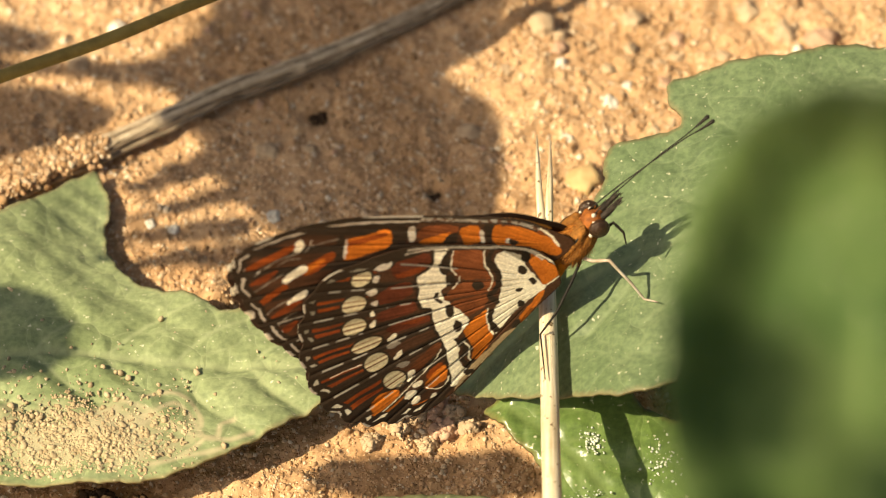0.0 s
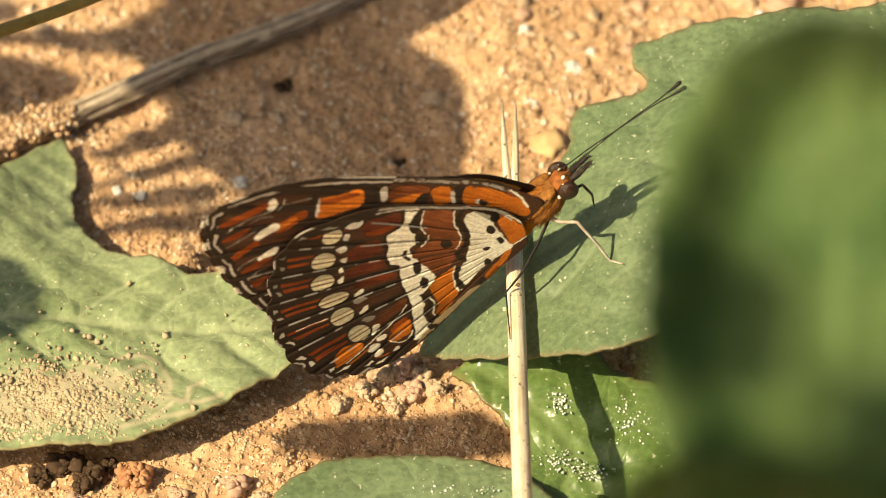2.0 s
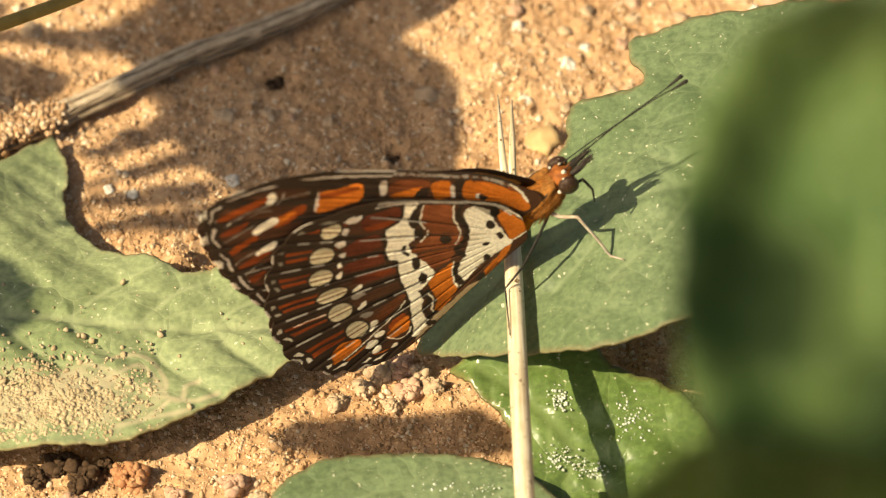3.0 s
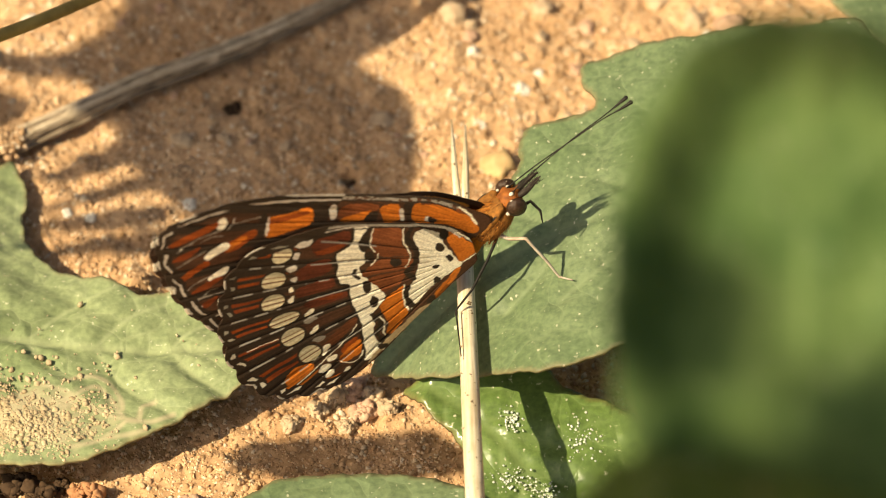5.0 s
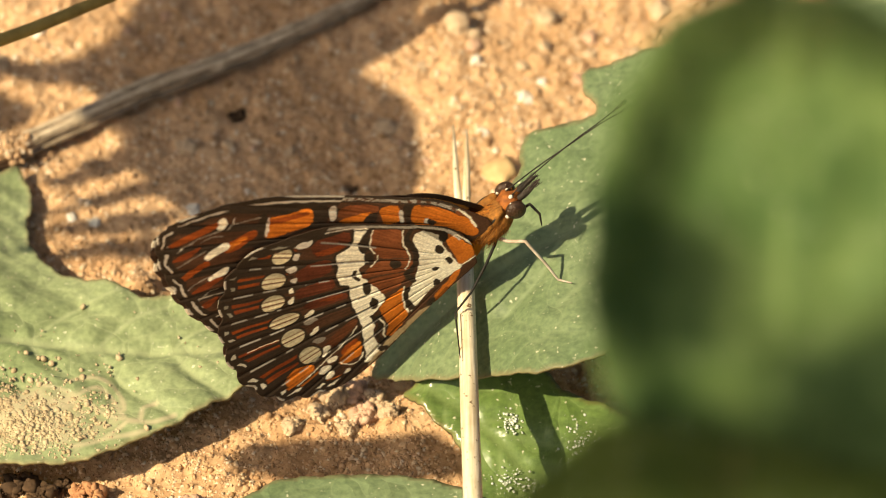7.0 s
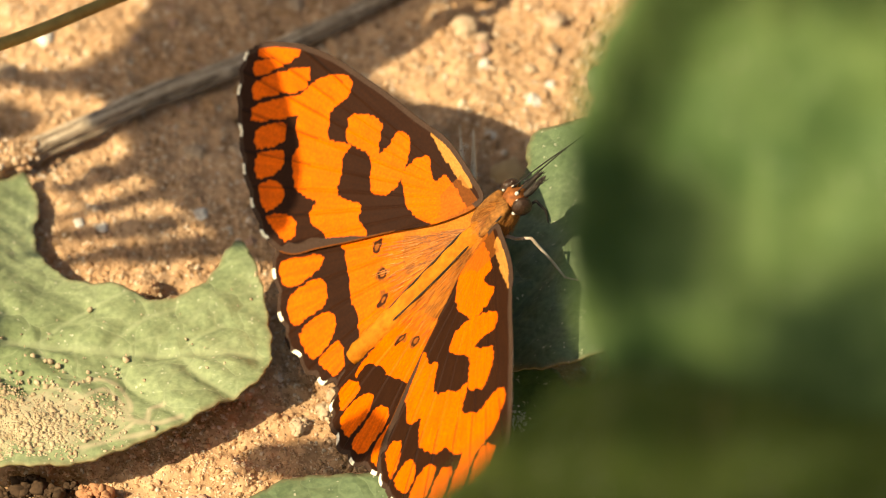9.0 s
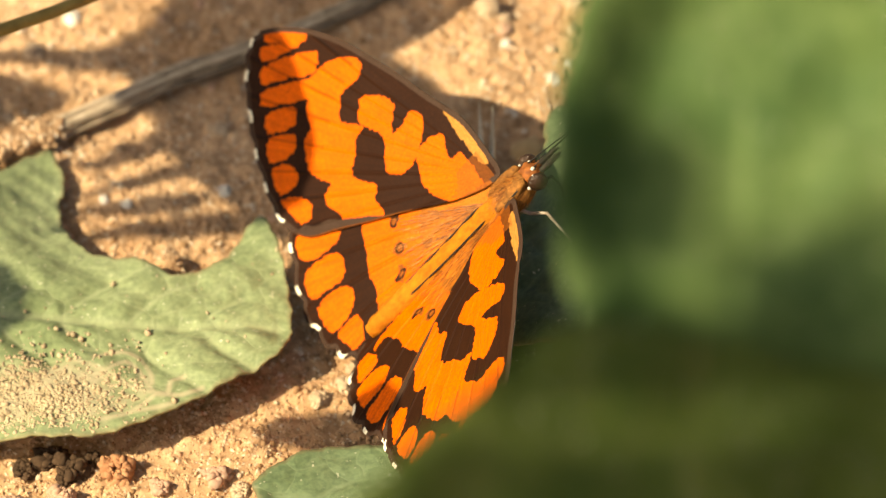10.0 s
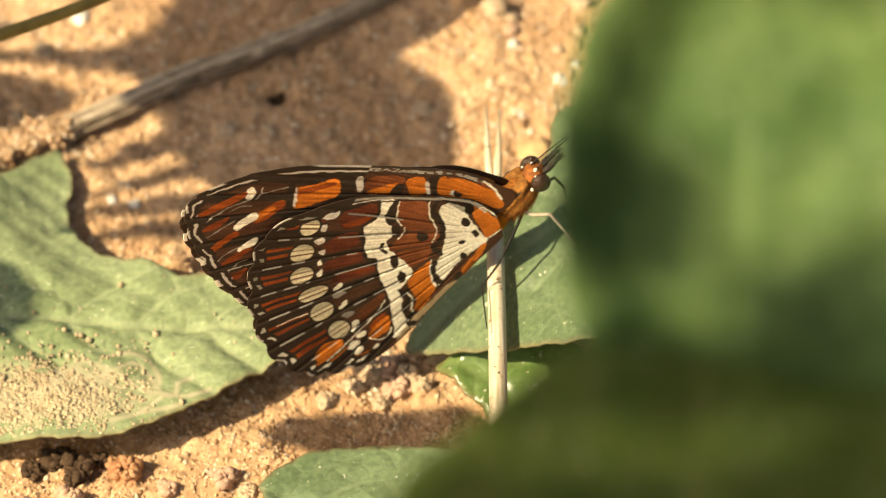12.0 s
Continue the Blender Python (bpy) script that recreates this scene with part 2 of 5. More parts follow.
def lamina_mesh(name, outline, cell, height, thick, values):
    """A thin sheet with the given outline (millimetres), cut into small cells. height(q) lifts it; values(q, upper) gives
    ('name', kind, array) for the upper and the under side."""
    o = np.asarray(outline, float)
    lo, hi = o.min(0) - cell, o.max(0) + cell
    nx, ny = (np.ceil((hi - lo) / cell)).astype(int) + 1
    gx, gy = np.meshgrid(lo[0] + cell * np.arange(nx), lo[1] + cell * np.arange(ny), indexing="ij")
    pts = np.stack([gx.ravel(), gy.ravel()], 1)
    cx = np.stack([(gx[:-1, :-1] + cell / 2).ravel(), (gy[:-1, :-1] + cell / 2).ravel()], 1)
    keep = inside(cx, o).reshape(nx - 1, ny - 1)
    ii, jj = np.nonzero(keep)
    quad = np.stack([ii * ny + jj, (ii + 1) * ny + jj, (ii + 1) * ny + jj + 1, ii * ny + jj + 1], 1)
    used, quad = np.unique(quad, return_inverse=True)
    quad = quad.reshape(-1, 4)
    q = pts[used]
    edges = {}
    e = np.concatenate([quad[:, [0, 1]], quad[:, [1, 2]], quad[:, [2, 3]], quad[:, [3, 0]]])
    key = np.sort(e, 1)
    _, first, count = np.unique(key, axis=0, return_index=True, return_counts=True)
    rim = e[first[count == 1]]
    rv = np.unique(rim)
    _, q[rv] = nearest_on(q[rv], o)
    z = height(q)
    n = len(q)
    top = np.column_stack([q, z + thick / 2])
    bot = np.column_stack([q, z - thick / 2])
    v = np.concatenate([top, bot]) * MM
    faces = np.concatenate([quad, quad[:, ::-1] + n, np.column_stack([rim[:, 1], rim[:, 0], rim[:, 0] + n, rim[:, 1] + n])])
    me = bpy.data.meshes.new(name)
    me.from_pydata(v.tolist(), [], faces.tolist())
    me.polygons.foreach_set("use_smooth", np.ones(len(faces), bool))
    up, low = values(q, True), values(q, False)
    for (nm, kind, a), (_, _, b) in zip(up, low):
        at = me.attributes.new(nm, kind, "POINT")
        at.data.foreach_set("color" if kind == "FLOAT_COLOR" else "value", np.concatenate([a, b]).astype(np.float32).ravel())
    return me


def tube(bm, line, radii, sides=8, cap=True):
    """A tapered tube along a line of points (millimetres)."""
    line = [Vector(p) for p in line]
    rings = []
    for k, p in enumerate(line):
        d = (line[min(k + 1, len(line) - 1)] - line[max(k - 1, 0)]).normalized()
        x = d.orthogonal().normalized() if k == 0 else (rings_x - d * rings_x.dot(d)).normalized()
        rings_x = x
        y = d.cross(x)
        rings.append([bm.verts.new((p + (x * math.cos(a) + y * math.sin(a)) * radii[k]) * MM) for a in (2 * math.pi * s / sides for s in range(sides))])
    for r0, r1 in zip(rings, rings[1:]):
        for s in range(sides):
            bm.faces.new((r0[s], r0[(s + 1) % sides], r1[(s + 1) % sides], r1[s]))
    if cap:
        bm.faces.new(rings[0][::-1])
        bm.faces.new(rings[-1])
    return bm


def ball(bm, centre, size, turn=None, rough=0.0, seed=0, sub=3):
    """A rounded lump of the given half sizes (millimetres), with an uneven surface."""
    made = bmesh.ops.create_icosphere(bm, subdivisions=sub, radius=1.0)["verts"]
    for v in made:
        k = 1.0 + rough * noise.noise(v.co * 1.7 + Vector((seed * 3.1, seed, 0))) + 0.4 * rough * noise.noise(v.co * 4.3 + Vector((seed, 7, 0)))
        c = Vector((v.co.x * size[0], v.co.y * size[1], v.co.z * size[2])) * k
        if turn is not None:
            c = turn @ c
        v.co = (c + Vector(centre)) * MM
    return bm


def finish(name, bm, mat):
    me = bpy.data.meshes.new(name)
    bmesh.ops.recalc_face_normals(bm, faces=bm.faces)
    bm.to_mesh(me)
    bm.free()
    me.polygons.foreach_set("use_smooth", np.ones(len(me.polygons), bool))
    me.materials.append(mat)
    return me


def part(name, bm, mat, parent, label=""):
    """One mesh object under a thing or a part, from a bmesh or from a mesh."""
    me = finish(name, bm, mat) if isinstance(bm, bmesh.types.BMesh) else bm
    if not me.materials:
        me.materials.append(mat)
    ob = new(name, me)
    ob.parent = parent
    return tagged(ob, label)


def thing(name, label, category, at=None, group="", kind=""):
    ob = new(name)
    ob.empty_display_size = 0.002
    if at is not None:
        ob.matrix_world = at
    return tagged(ob, label, category, group, kind)


def lump(name, bm, mat, label, category, group="", kind=""):
    return tagged(new(name, finish(name, bm, mat)), label, category, group, kind)


# ---- the ground ----
def ground_height(x, y):
    """Height of the soil in millimetres at x, y in millimetres."""
    p = Vector((x, y, 0.0))
    far = 1.0 if abs(x) < 60 and abs(y) < 60 else 0.0
    h = 0.9 * noise.noise(p / 14.0) + 0.35 * noise.noise(p / 4.0 + Vector((5, 2, 0)))
    if far:
        lump_up = noise.noise(p / 2.1 + Vector((3, 4, 0)))
        h += 0.55 * max(lump_up, -0.1) + 0.26 * noise.noise(p / 0.95) + 0.16 * noise.noise(p / 0.5 + Vector((1, 9, 0)))
    h += 2.0 * math.exp(-((x - 5.2) ** 2 / 7.0 + (y - 22.6) ** 2 / 3.0))
    h += 1.7 * math.exp(-((x + 16.3) ** 2 / 2.2 + (y + 5.6) ** 2 / 3.4))
    h -= 1.2 * math.exp(-((x + 0.7) ** 2 + (y - 5.6) ** 2) / 0.5)
    h -= 1.0 * math.exp(-((x + 9.2) ** 2 / 2.0 + (y - 13.0) ** 2 / 0.6))
    return h


def build_ground():
    near = np.arange(-46, 46.01, 0.3)
    far = 46 * 1.6 ** np.arange(1, 30)
    axis = np.concatenate([-far[::-1], near, far])
    n = len(axis)
    verts = [(x * MM, y * MM, ground_height(x, y) * MM) for x in axis for y in axis]
    faces = [(i * n + j, (i + 1) * n + j, (i + 1) * n + j + 1, i * n + j + 1) for i in range(n - 1) for j in range(n - 1)]
    me = bpy.data.meshes.new("ground")
    me.from_pydata(verts, [], faces)
    me.polygons.foreach_set("use_smooth", np.ones(len(faces), bool))
    me.materials.append(SOIL)
    tagged(new("ground", me), "bare sandy ochre soil, partly in shade", "soil", kind="structure")


PHI = (1 + 5 ** 0.5) / 2
ICO = np.array([(-1, PHI, 0), (1, PHI, 0), (-1, -PHI, 0), (1, -PHI, 0), (0, -1, PHI), (0, 1, PHI), (0, -1, -PHI), (0, 1, -PHI),
                (PHI, 0, -1), (PHI, 0, 1), (-PHI, 0, -1), (-PHI, 0, 1)]) / 1.9
ICO_TRI = np.array([(0, 11, 5), (0, 5, 1), (0, 1, 7), (0, 7, 10), (0, 10, 11), (1, 5, 9), (5, 11, 4), (11, 10, 2), (10, 7, 6), (7, 1, 8),
                    (3, 9, 4), (3, 4, 2), (3, 2, 6), (3, 6, 8), (3, 8, 9), (4, 9, 5), (2, 4, 11), (6, 2, 10), (8, 6, 7), (9, 8, 1)])
OCT = np.array([(1, 0, 0), (0, 1, 0), (-1, 0, 0), (0, -1, 0), (0, 0, 1), (0, 0, -1)], float)
OCT_TRI = np.array([(0, 1, 4), (1, 2, 4), (2, 3, 4), (3, 0, 4), (1, 0, 5), (2, 1, 5), (3, 2, 5), (0, 3, 5)])


def grain_mesh(name, places, rng, lo, hi, mat=None, fine=False, sunk=0.2):
    """Many small angular grains as one mesh; places gives x, y, z in millimetres."""
    solid, tri = (OCT, OCT_TRI) if fine else (ICO, ICO_TRI)
    n, m = len(places), len(solid)
    size = lo * (hi / lo) ** (rng.random(n) ** 2.2)
    shape = size[:, None] * (0.6 + 0.8 * rng.random((n, 3)))
    ang = rng.random(n) * 6.283
    v = solid[None] * (0.66 + 0.68 * rng.random((n, m, 1))) * shape[:, None, :]
    c, s = np.cos(ang)[:, None], np.sin(ang)[:, None]
    v = np.stack([v[..., 0] * c - v[..., 1] * s, v[..., 0] * s + v[..., 1] * c, v[..., 2]], -1)
    v += (np.asarray(places) + np.column_stack([np.zeros((n, 2)), size * -sunk]))[:, None, :]
    me = bpy.data.meshes.new(name)
    f = (tri[None] + m * np.arange(n)[:, None, None]).reshape(-1, 3)
    me.from_pydata((v.reshape(-1, 3) * MM).tolist(), [], f.tolist())
    me.polygons.foreach_set("use_smooth", np.full(len(f), not fine))
    me.materials.append(mat or GRAIN)
    return me


def build_grains():
    rng = np.random.default_rng(3)
    for count, lo, hi, fine, sunk, label in ((80000, 0.07, 0.20, True, 0.2, "fine sand grains packed on the soil"), (62000, 0.11, 0.29, False, 0.12, "loose coarse sand grains on the soil")):
        xy = np.column_stack([rng.uniform(-38, 44, count), rng.uniform(-34, 34, count)])
        if not fine:
            xy = xy[rng.random(len(xy)) < 0.55 + 0.45 * wobble(xy, 2.6, 4)]
        places = [(x, y, ground_height(x, y)) for x, y in xy]
        tagged(new("sand_grains", grain_mesh("sand_grains", places, rng, lo, hi, None, fine, sunk)), label, "sand", kind="stuff")


def pebble(x, y, size, mat, name, label, category, group, seed, flat=0.75, rough=0.45):
    bm = bmesh.new()
    ball(bm, (0, 0, 0), (size, size * 0.85, size * flat), Euler((0, 0, seed * 1.3)).to_matrix(), rough, seed, 3)
    ob = lump(name, bm, mat, label, category, group)
    ob.location = (x * MM, y * MM, (ground_height(x, y) + size * flat * -0.15) * MM)
    return ob


def mat_tint(name, a, b):
    return mat_plain(name, a, b, 900.0, 0.7, 0.3, 0.0002)


def build_pebbles():
    white = mat_tint("white_quartz", (0.62, 0.56, 0.46), (0.80, 0.77, 0.70))
    buff = mat_tint("buff_stone", (0.42, 0.29, 0.18), (0.60, 0.46, 0.31))
    pink = mat_tint("pinkish_stone", (0.45, 0.27, 0.18), (0.60, 0.40, 0.28))
    amber = mat_tint("amber_stone", (0.48, 0.32, 0.15), (0.60, 0.43, 0.22))
    near = [(8.8, 17.8, 0.62, white), (12.4, 14.3, 0.72, white), (8.6, 20.6, 0.75, buff), (7.4, 21.4, 1.3, buff), (1.9, 11.2, 1.0, buff), (10.5, 6.4, 1.45, amber), (12.3, 17.4, 0.55, buff), (14.0, 19.5, 0.6, buff), (17.5, 21.0, 0.8, pink), (21.0, 19.0, 0.7, buff), (25.8, 21.3, 1.2, buff), (28.5, 20.6, 1.3, pink), (23.0, 23.5, 0.9, buff), (16.5, 16.5, 0.6, pink), (19.5, 15.0, 0.6, buff), (-2.0, -15.8, 0.85, buff), (-0.6, -15.2, 0.9, pink), (0.8, -15.8, 0.8, buff), (-3.2, -17.0, 0.7, buff), (0.0, -17.2, 0.75, pink)]
    far = [(1.9, -17.0, 0.7, buff), (-1.2, -18.4, 0.6, buff), (-5.2, -18.5, 0.6, buff), (-13.0, 9.2, 0.8, buff), (-12.5, 3.0, 0.55, white), (-21.6, 2.1, 0.5, white), (-19.8, 1.6, 0.55, white), (-24.5, 21.5, 0.8, white), (-27.5, 18.0, 0.9, buff), (-23.8, -27.6, 0.9, pink), (-27.2, -28.2, 0.8, pink), (-12.5, -26.0, 0.8, pink), (-10.8, -27.4, 0.6, buff), (-16.6, -26.8, 0.7, pink), (15.8, 11.5, 0.6, buff), (9.2, 10.5, 0.5, white), (4.6, 17.0, 0.6, buff), (-5.5, 24.5, 0.7, buff), (14.2, 22.6, 0.9, buff)]
    for k, (x, y, s, m) in enumerate(near + far):
        if y < -14 and m is not white:
            clod(x, y, s * 1.1, m, "crumbly lump of caked ochre sand", 100 + k, 420)
            continue
        pebble(x, y, s, m, "pebble", "small rounded buff pebble lying in the sand" if m is not white else "small white quartz pebble lying in the sand",
               "pebble", "pebbles in the sand", k + 1)
    rng = np.random.default_rng(21)
    for k in range(60):
        x, y = (rng.uniform(6, 36), rng.uniform(6, 27)) if k < 38 else (rng.uniform(-30, 6), rng.uniform(-1, 27))
        pebble(x, y, 0.24 + 0.42 * rng.random() ** 2, (buff, pink, buff, white, amber)[k % 5] if k < 38 else (buff, pink)[k % 2], "pebble",
               "small white quartz pebble lying in the sand" if k < 38 and k % 5 == 3 else "small rounded buff pebble lying in the sand", "pebble", "pebbles in the sand", 200 + k, 0.7, 0.6)
    for k, (x, y, s) in enumerate([(-9.4, 12.9, 0.7), (-0.8, 5.4, 0.65)]):
        clod(x, y, s, CLOD, "tiny dark crumb of soil in the sand", 80 + k, 70)
    clod(-19.8, -25.1, 1.2, RED_CLOD, "crumbly brick-red clod of earth", 51, 320)
    for k, (x, y, s) in enumerate([(-24.6, -23.6, 1.3), (-22.6, -24.6, 1.1), (-26.5, -24.6, 0.9), (-23.5, -25.6, 0.8), (-21.6, -23.4, 0.7)]):
        clod(x, y, s, CLOD, "dark brown crumb of humus soil", 60 + k, 150)


def clod(x, y, size, mat, label, seed, count):
    """A crumbly heap of small crumbs that cling together."""
    rng = np.random.default_rng(seed)
    d = rng.normal(0, 1, (count, 3))
    d /= np.linalg.norm(d, axis=1)[:, None]
    lumpy = 1 + 0.3 * np.sin(d[:, 0] * 3.1 + seed) * np.cos(d[:, 1] * 2.7 + seed)
    at = d * (size * (0.62 + 0.33 * rng.random(count)) * lumpy)[:, None] * np.array((1, 0.85, 0.75))
    ob = tagged(new("soil_clod", grain_mesh("soil_clod", at, rng, size * 0.07, size * 0.5, mat)), label, "clod", "clods of earth")
    ob.location = (x * MM, y * MM, (ground_height(x, y) + size * 0.35) * MM)


# ---- leaves on the ground ----
def vein_values(veins, mud=None, rim=None):
    lines = [(curve_through(v, 6, False), w) for v, w in veins]

    def values(q, upper):
        a = np.zeros(len(q))
        for line, w in lines:
            d, _ = nearest_on(q, line, False)
            a = np.maximum(a, np.clip(1.3 - d / w, 0, 1))
        return [("vein", "FLOAT", a * (0.6 if mud is None else 0.45)), ("mud", "FLOAT", np.zeros(len(q)) if mud is None else mud(q)), ("edge", "FLOAT", np.zeros(len(q)) if rim is None else np.clip(1.1 - nearest_on(q, rim)[0] / (0.28 + 0.12 * wobble(q, 1.6, 1)), 0, 1) * 0.4)]
    return values


def side_veins(mid, reach, count, width):
    """Side veins that leave a midrib on both sides."""
    line = curve_through(mid, 8, False)
    out = [(mid, width)]
    for k in range(1, count + 1):
        i = int(len(line) * k / (count + 1.5))
        d = line[min(i + 1, len(line) - 1)] - line[i]
        d = d / np.hypot(*d)
        for s in (-1, 1):
            nrm = np.array([-d[1], d[0]]) * s
            r = reach * (0.7 + 0.3 * math.sin(k * 2.1 + s))
            a = line[i]
            out.append(([a, a + d * r * 0.35 + nrm * r * 0.45, a + d * r * 0.85 + nrm * r * 0.8], width * 0.45))
    return out


def notched(outline, amount, step, seed):
    """A smooth outline with a slightly uneven edge."""
    o = curve_through(outline, 8)
    nrm = np.roll(o, -1, 0) - np.roll(o, 1, 0)
    nrm = np.column_stack([nrm[:, 1], -nrm[:, 0]]) / np.maximum(np.hypot(*nrm.T), 1e-9)[:, None]
    s = np.cumsum(np.hypot(*(o - np.roll(o, 1, 0)).T))
    return o + nrm * (amount * (np.sin(s / step * 6.283 + seed) * 0.6 + 0.4 * np.sin(s / step * 15.1 + seed * 2)))[:, None]


RIGHT_LEAF = [(37.4, 6.3), (32.1, 6.7), (28.9, 7.2), (25.2, 6.4), (21.1, 6.5), (18.3, 5.8), (16.4, 5.2), (16.3, 3.6), (17.2, 1.0),
              (13.7, 0.5), (12.1, 0.5), (11.6, -1.1), (11.4, -2.9), (9.6, -5.0), (6.3, -7.8), (3.1, -11.3), (0.7, -14.1), (1.9, -16.0),
              (3.9, -17.9), (8.6, -20.7), (12.0, -22.4), (13.1, -22.6), (15.7, -22.4), (20.4, -21.5), (32.2, -21.5), (38.7, -10.3)]
LEFT_LEAF = [(-38.7, -3.3), (-32.2, 0.9), (-29.7, 3.0), (-26.0, 5.6), (-25.0, 4.8), (-24.4, 2.5), (-24.7, 0.6), (-24.5, -1.6), (-23.6, -3.9), (-21.9, -5.8), (-20.1, -7.0), (-18.6, -7.4), (-17.4, -8.0), (-16.0, -9.2), (-14.0, -8.9),
             (-12.0, -7.4), (-10.4, -4.2), (-9.5, -3.3), (-8.4, -5.5), (-7.5, -9.7), (-7.1, -14.4), (-8.0, -17.2), (-9.8, -18.6), (-12.6, -20.6), (-15.8, -22.5), (-19.7, -24.4), (-23.3, -25.1), (-27.3, -25.1), (-31.3, -25.0), (-37.4, -23.7)]
LOW_LEAF = [(3.0, -18.6), (3.8, -20.4), (4.8, -22.2), (6.4, -24.0), (7.5, -26.3), (8.2, -28.8), (9.3, -31.8), (16.4, -32.8), (21.6, -28.8),
            (20.2, -23.7), (17.6, -21.5), (14.7, -20.1), (12.9, -18.2), (8.7, -17.6), (5.9, -17.7)]
BOTTOM_LEAF = [(-9.5, -30.0), (-9.4, -28.3), (-8.2, -27.2), (-5.7, -25.7), (-2.0, -25.3), (2.1, -25.4), (5.4, -26.0), (8.2, -27.5), (10.6, -30.3),
               (11.4, -34.5), (8.1, -37.1), (0.1, -37.5), (-6.4, -35.3)]
CORNER_LEAF = [(34.6, 24.0), (35.2, 21.6), (36.3, 19.7), (37.9, 17.4), (39.4, 15.8), (44.0, 14.5), (52.0, 18.0), (54.0, 27.0), (46.0, 33.0), (38.0, 30.0)]


# the wet leaf slopes down to the soil
LOW_LEAF = [(x, (y - 3.68) / 1.269) for x, y in LOW_LEAF]


def low_leaf_height(q):
    return np.minimum(4.3 + 0.32 * (q[:, 1] + 19.0), 15.0 * np.tanh((q[:, 0] + 1.0) / 15.0) - 0.9) + 0.2 * wobble(q, 2.6, 5) + 0.1 * wobble(q, 1.0, 6)


def right_leaf_height(q):
    return 15.0 * np.tanh((q[:, 0] + 1.0) / 15.0) + 0.25 * wobble(q, 3.0, 1) + 0.12 * wobble(q, 1.2, 4)


def left_leaf_height(q):
    return 4.0 + 1.5 * np.exp(-((q[:, 0] + 24.0) / 8.0) ** 2 - ((q[:, 1] - 4.0) / 9.0) ** 2) - 3.6 * np.exp(-((q[:, 0] + 25.0) / 7.0) ** 2 - ((q[:, 1] - 4.0) / 6.0) ** 2) - 2.0 * np.exp(-((q[:, 0] + 23.0) / 5.0) ** 2 - ((q[:, 1] + 2.6) / 5.0) ** 2) + 0.35 * wobble(q, 3.2, 2) + 0.15 * wobble(q, 1.4, 3)


def ground_leaf(name, outline, height, mat, label, mid, reach, count, petiole, cell=0.3, notch=0.12, trails=(), mud=None):
    ob = thing(name, label, "leaf", group="leaves on the ground")
    o = notched(outline, notch, 2.3, len(outline))
    ribs = [(curve_through(v, 6, False), w) for v, w in side_veins(mid, reach, count, 0.42)]

    def creased(q):
        """The blade sinks along its ribs and bulges between them."""
        sink = np.zeros(len(q))
        for line, w in ribs:
            sink = np.maximum(sink, np.exp(-(nearest_on(q, line, False)[0] / 0.7) ** 2) * min(1.0, w * 4))
        return height(q) - 0.38 * sink
    me = lamina_mesh("blade", o, cell, creased, 0.22, vein_values(side_veins(mid, reach, count, 0.42) + [(t, 0.3) for t in trails], mud, o))
    part("blade", me, mat, ob)
    bm = bmesh.new()
    tube(bm, petiole, [0.7, 0.65, 0.6, 0.55][:len(petiole)], 8)
    part("petiole", bm, mat, ob)
    return ob


# pale winding trails that a leaf miner has left
LEAF_TRAILS = [[(-20.6, -18.6), (-19.4, -17.7), (-18.7, -17.9), (-18.0, -18.8), (-17.0, -20.9), (-16.1, -21.1), (-15.8, -19.7), (-14.9, -19.2)], [(-17.0, -21.2), (-18.7, -22.7), (-20.8, -23.5)], [(-21.5, -17.2), (-19.6, -16.6), (-18.2, -17.2), (-17.4, -18.6), (-17.2, -19.8)], [(-17.0, -20.9), (-15.2, -21.2), (-13.6, -20.4)],
               [(-18.7, -22.7), (-17.0, -22.4), (-15.6, -22.0)], [(-23.4, -17.4), (-21.0, -18.4), (-19.0, -19.9), (-17.2, -20.9)]]


def dried_mud(q):
    d = ((q[:, 0] + 25.5) / 7.5) ** 2 + ((q[:, 1] + 20.6) / 3.0) ** 2 + 0.55 * wobble(q, 1.3, 4) + 0.3 * wobble(q, 0.5, 6)
    a = np.clip(1.25 - d, 0, 1) * 0.75
    for t in LEAF_TRAILS:
        d, _ = nearest_on(q, curve_through(t, 6, False), False)
        a = np.maximum(a, np.clip(1.25 - d / (0.24 + 0.06 * wobble(q, 0.8, 3)), 0, 1) * 0.72)
    return a


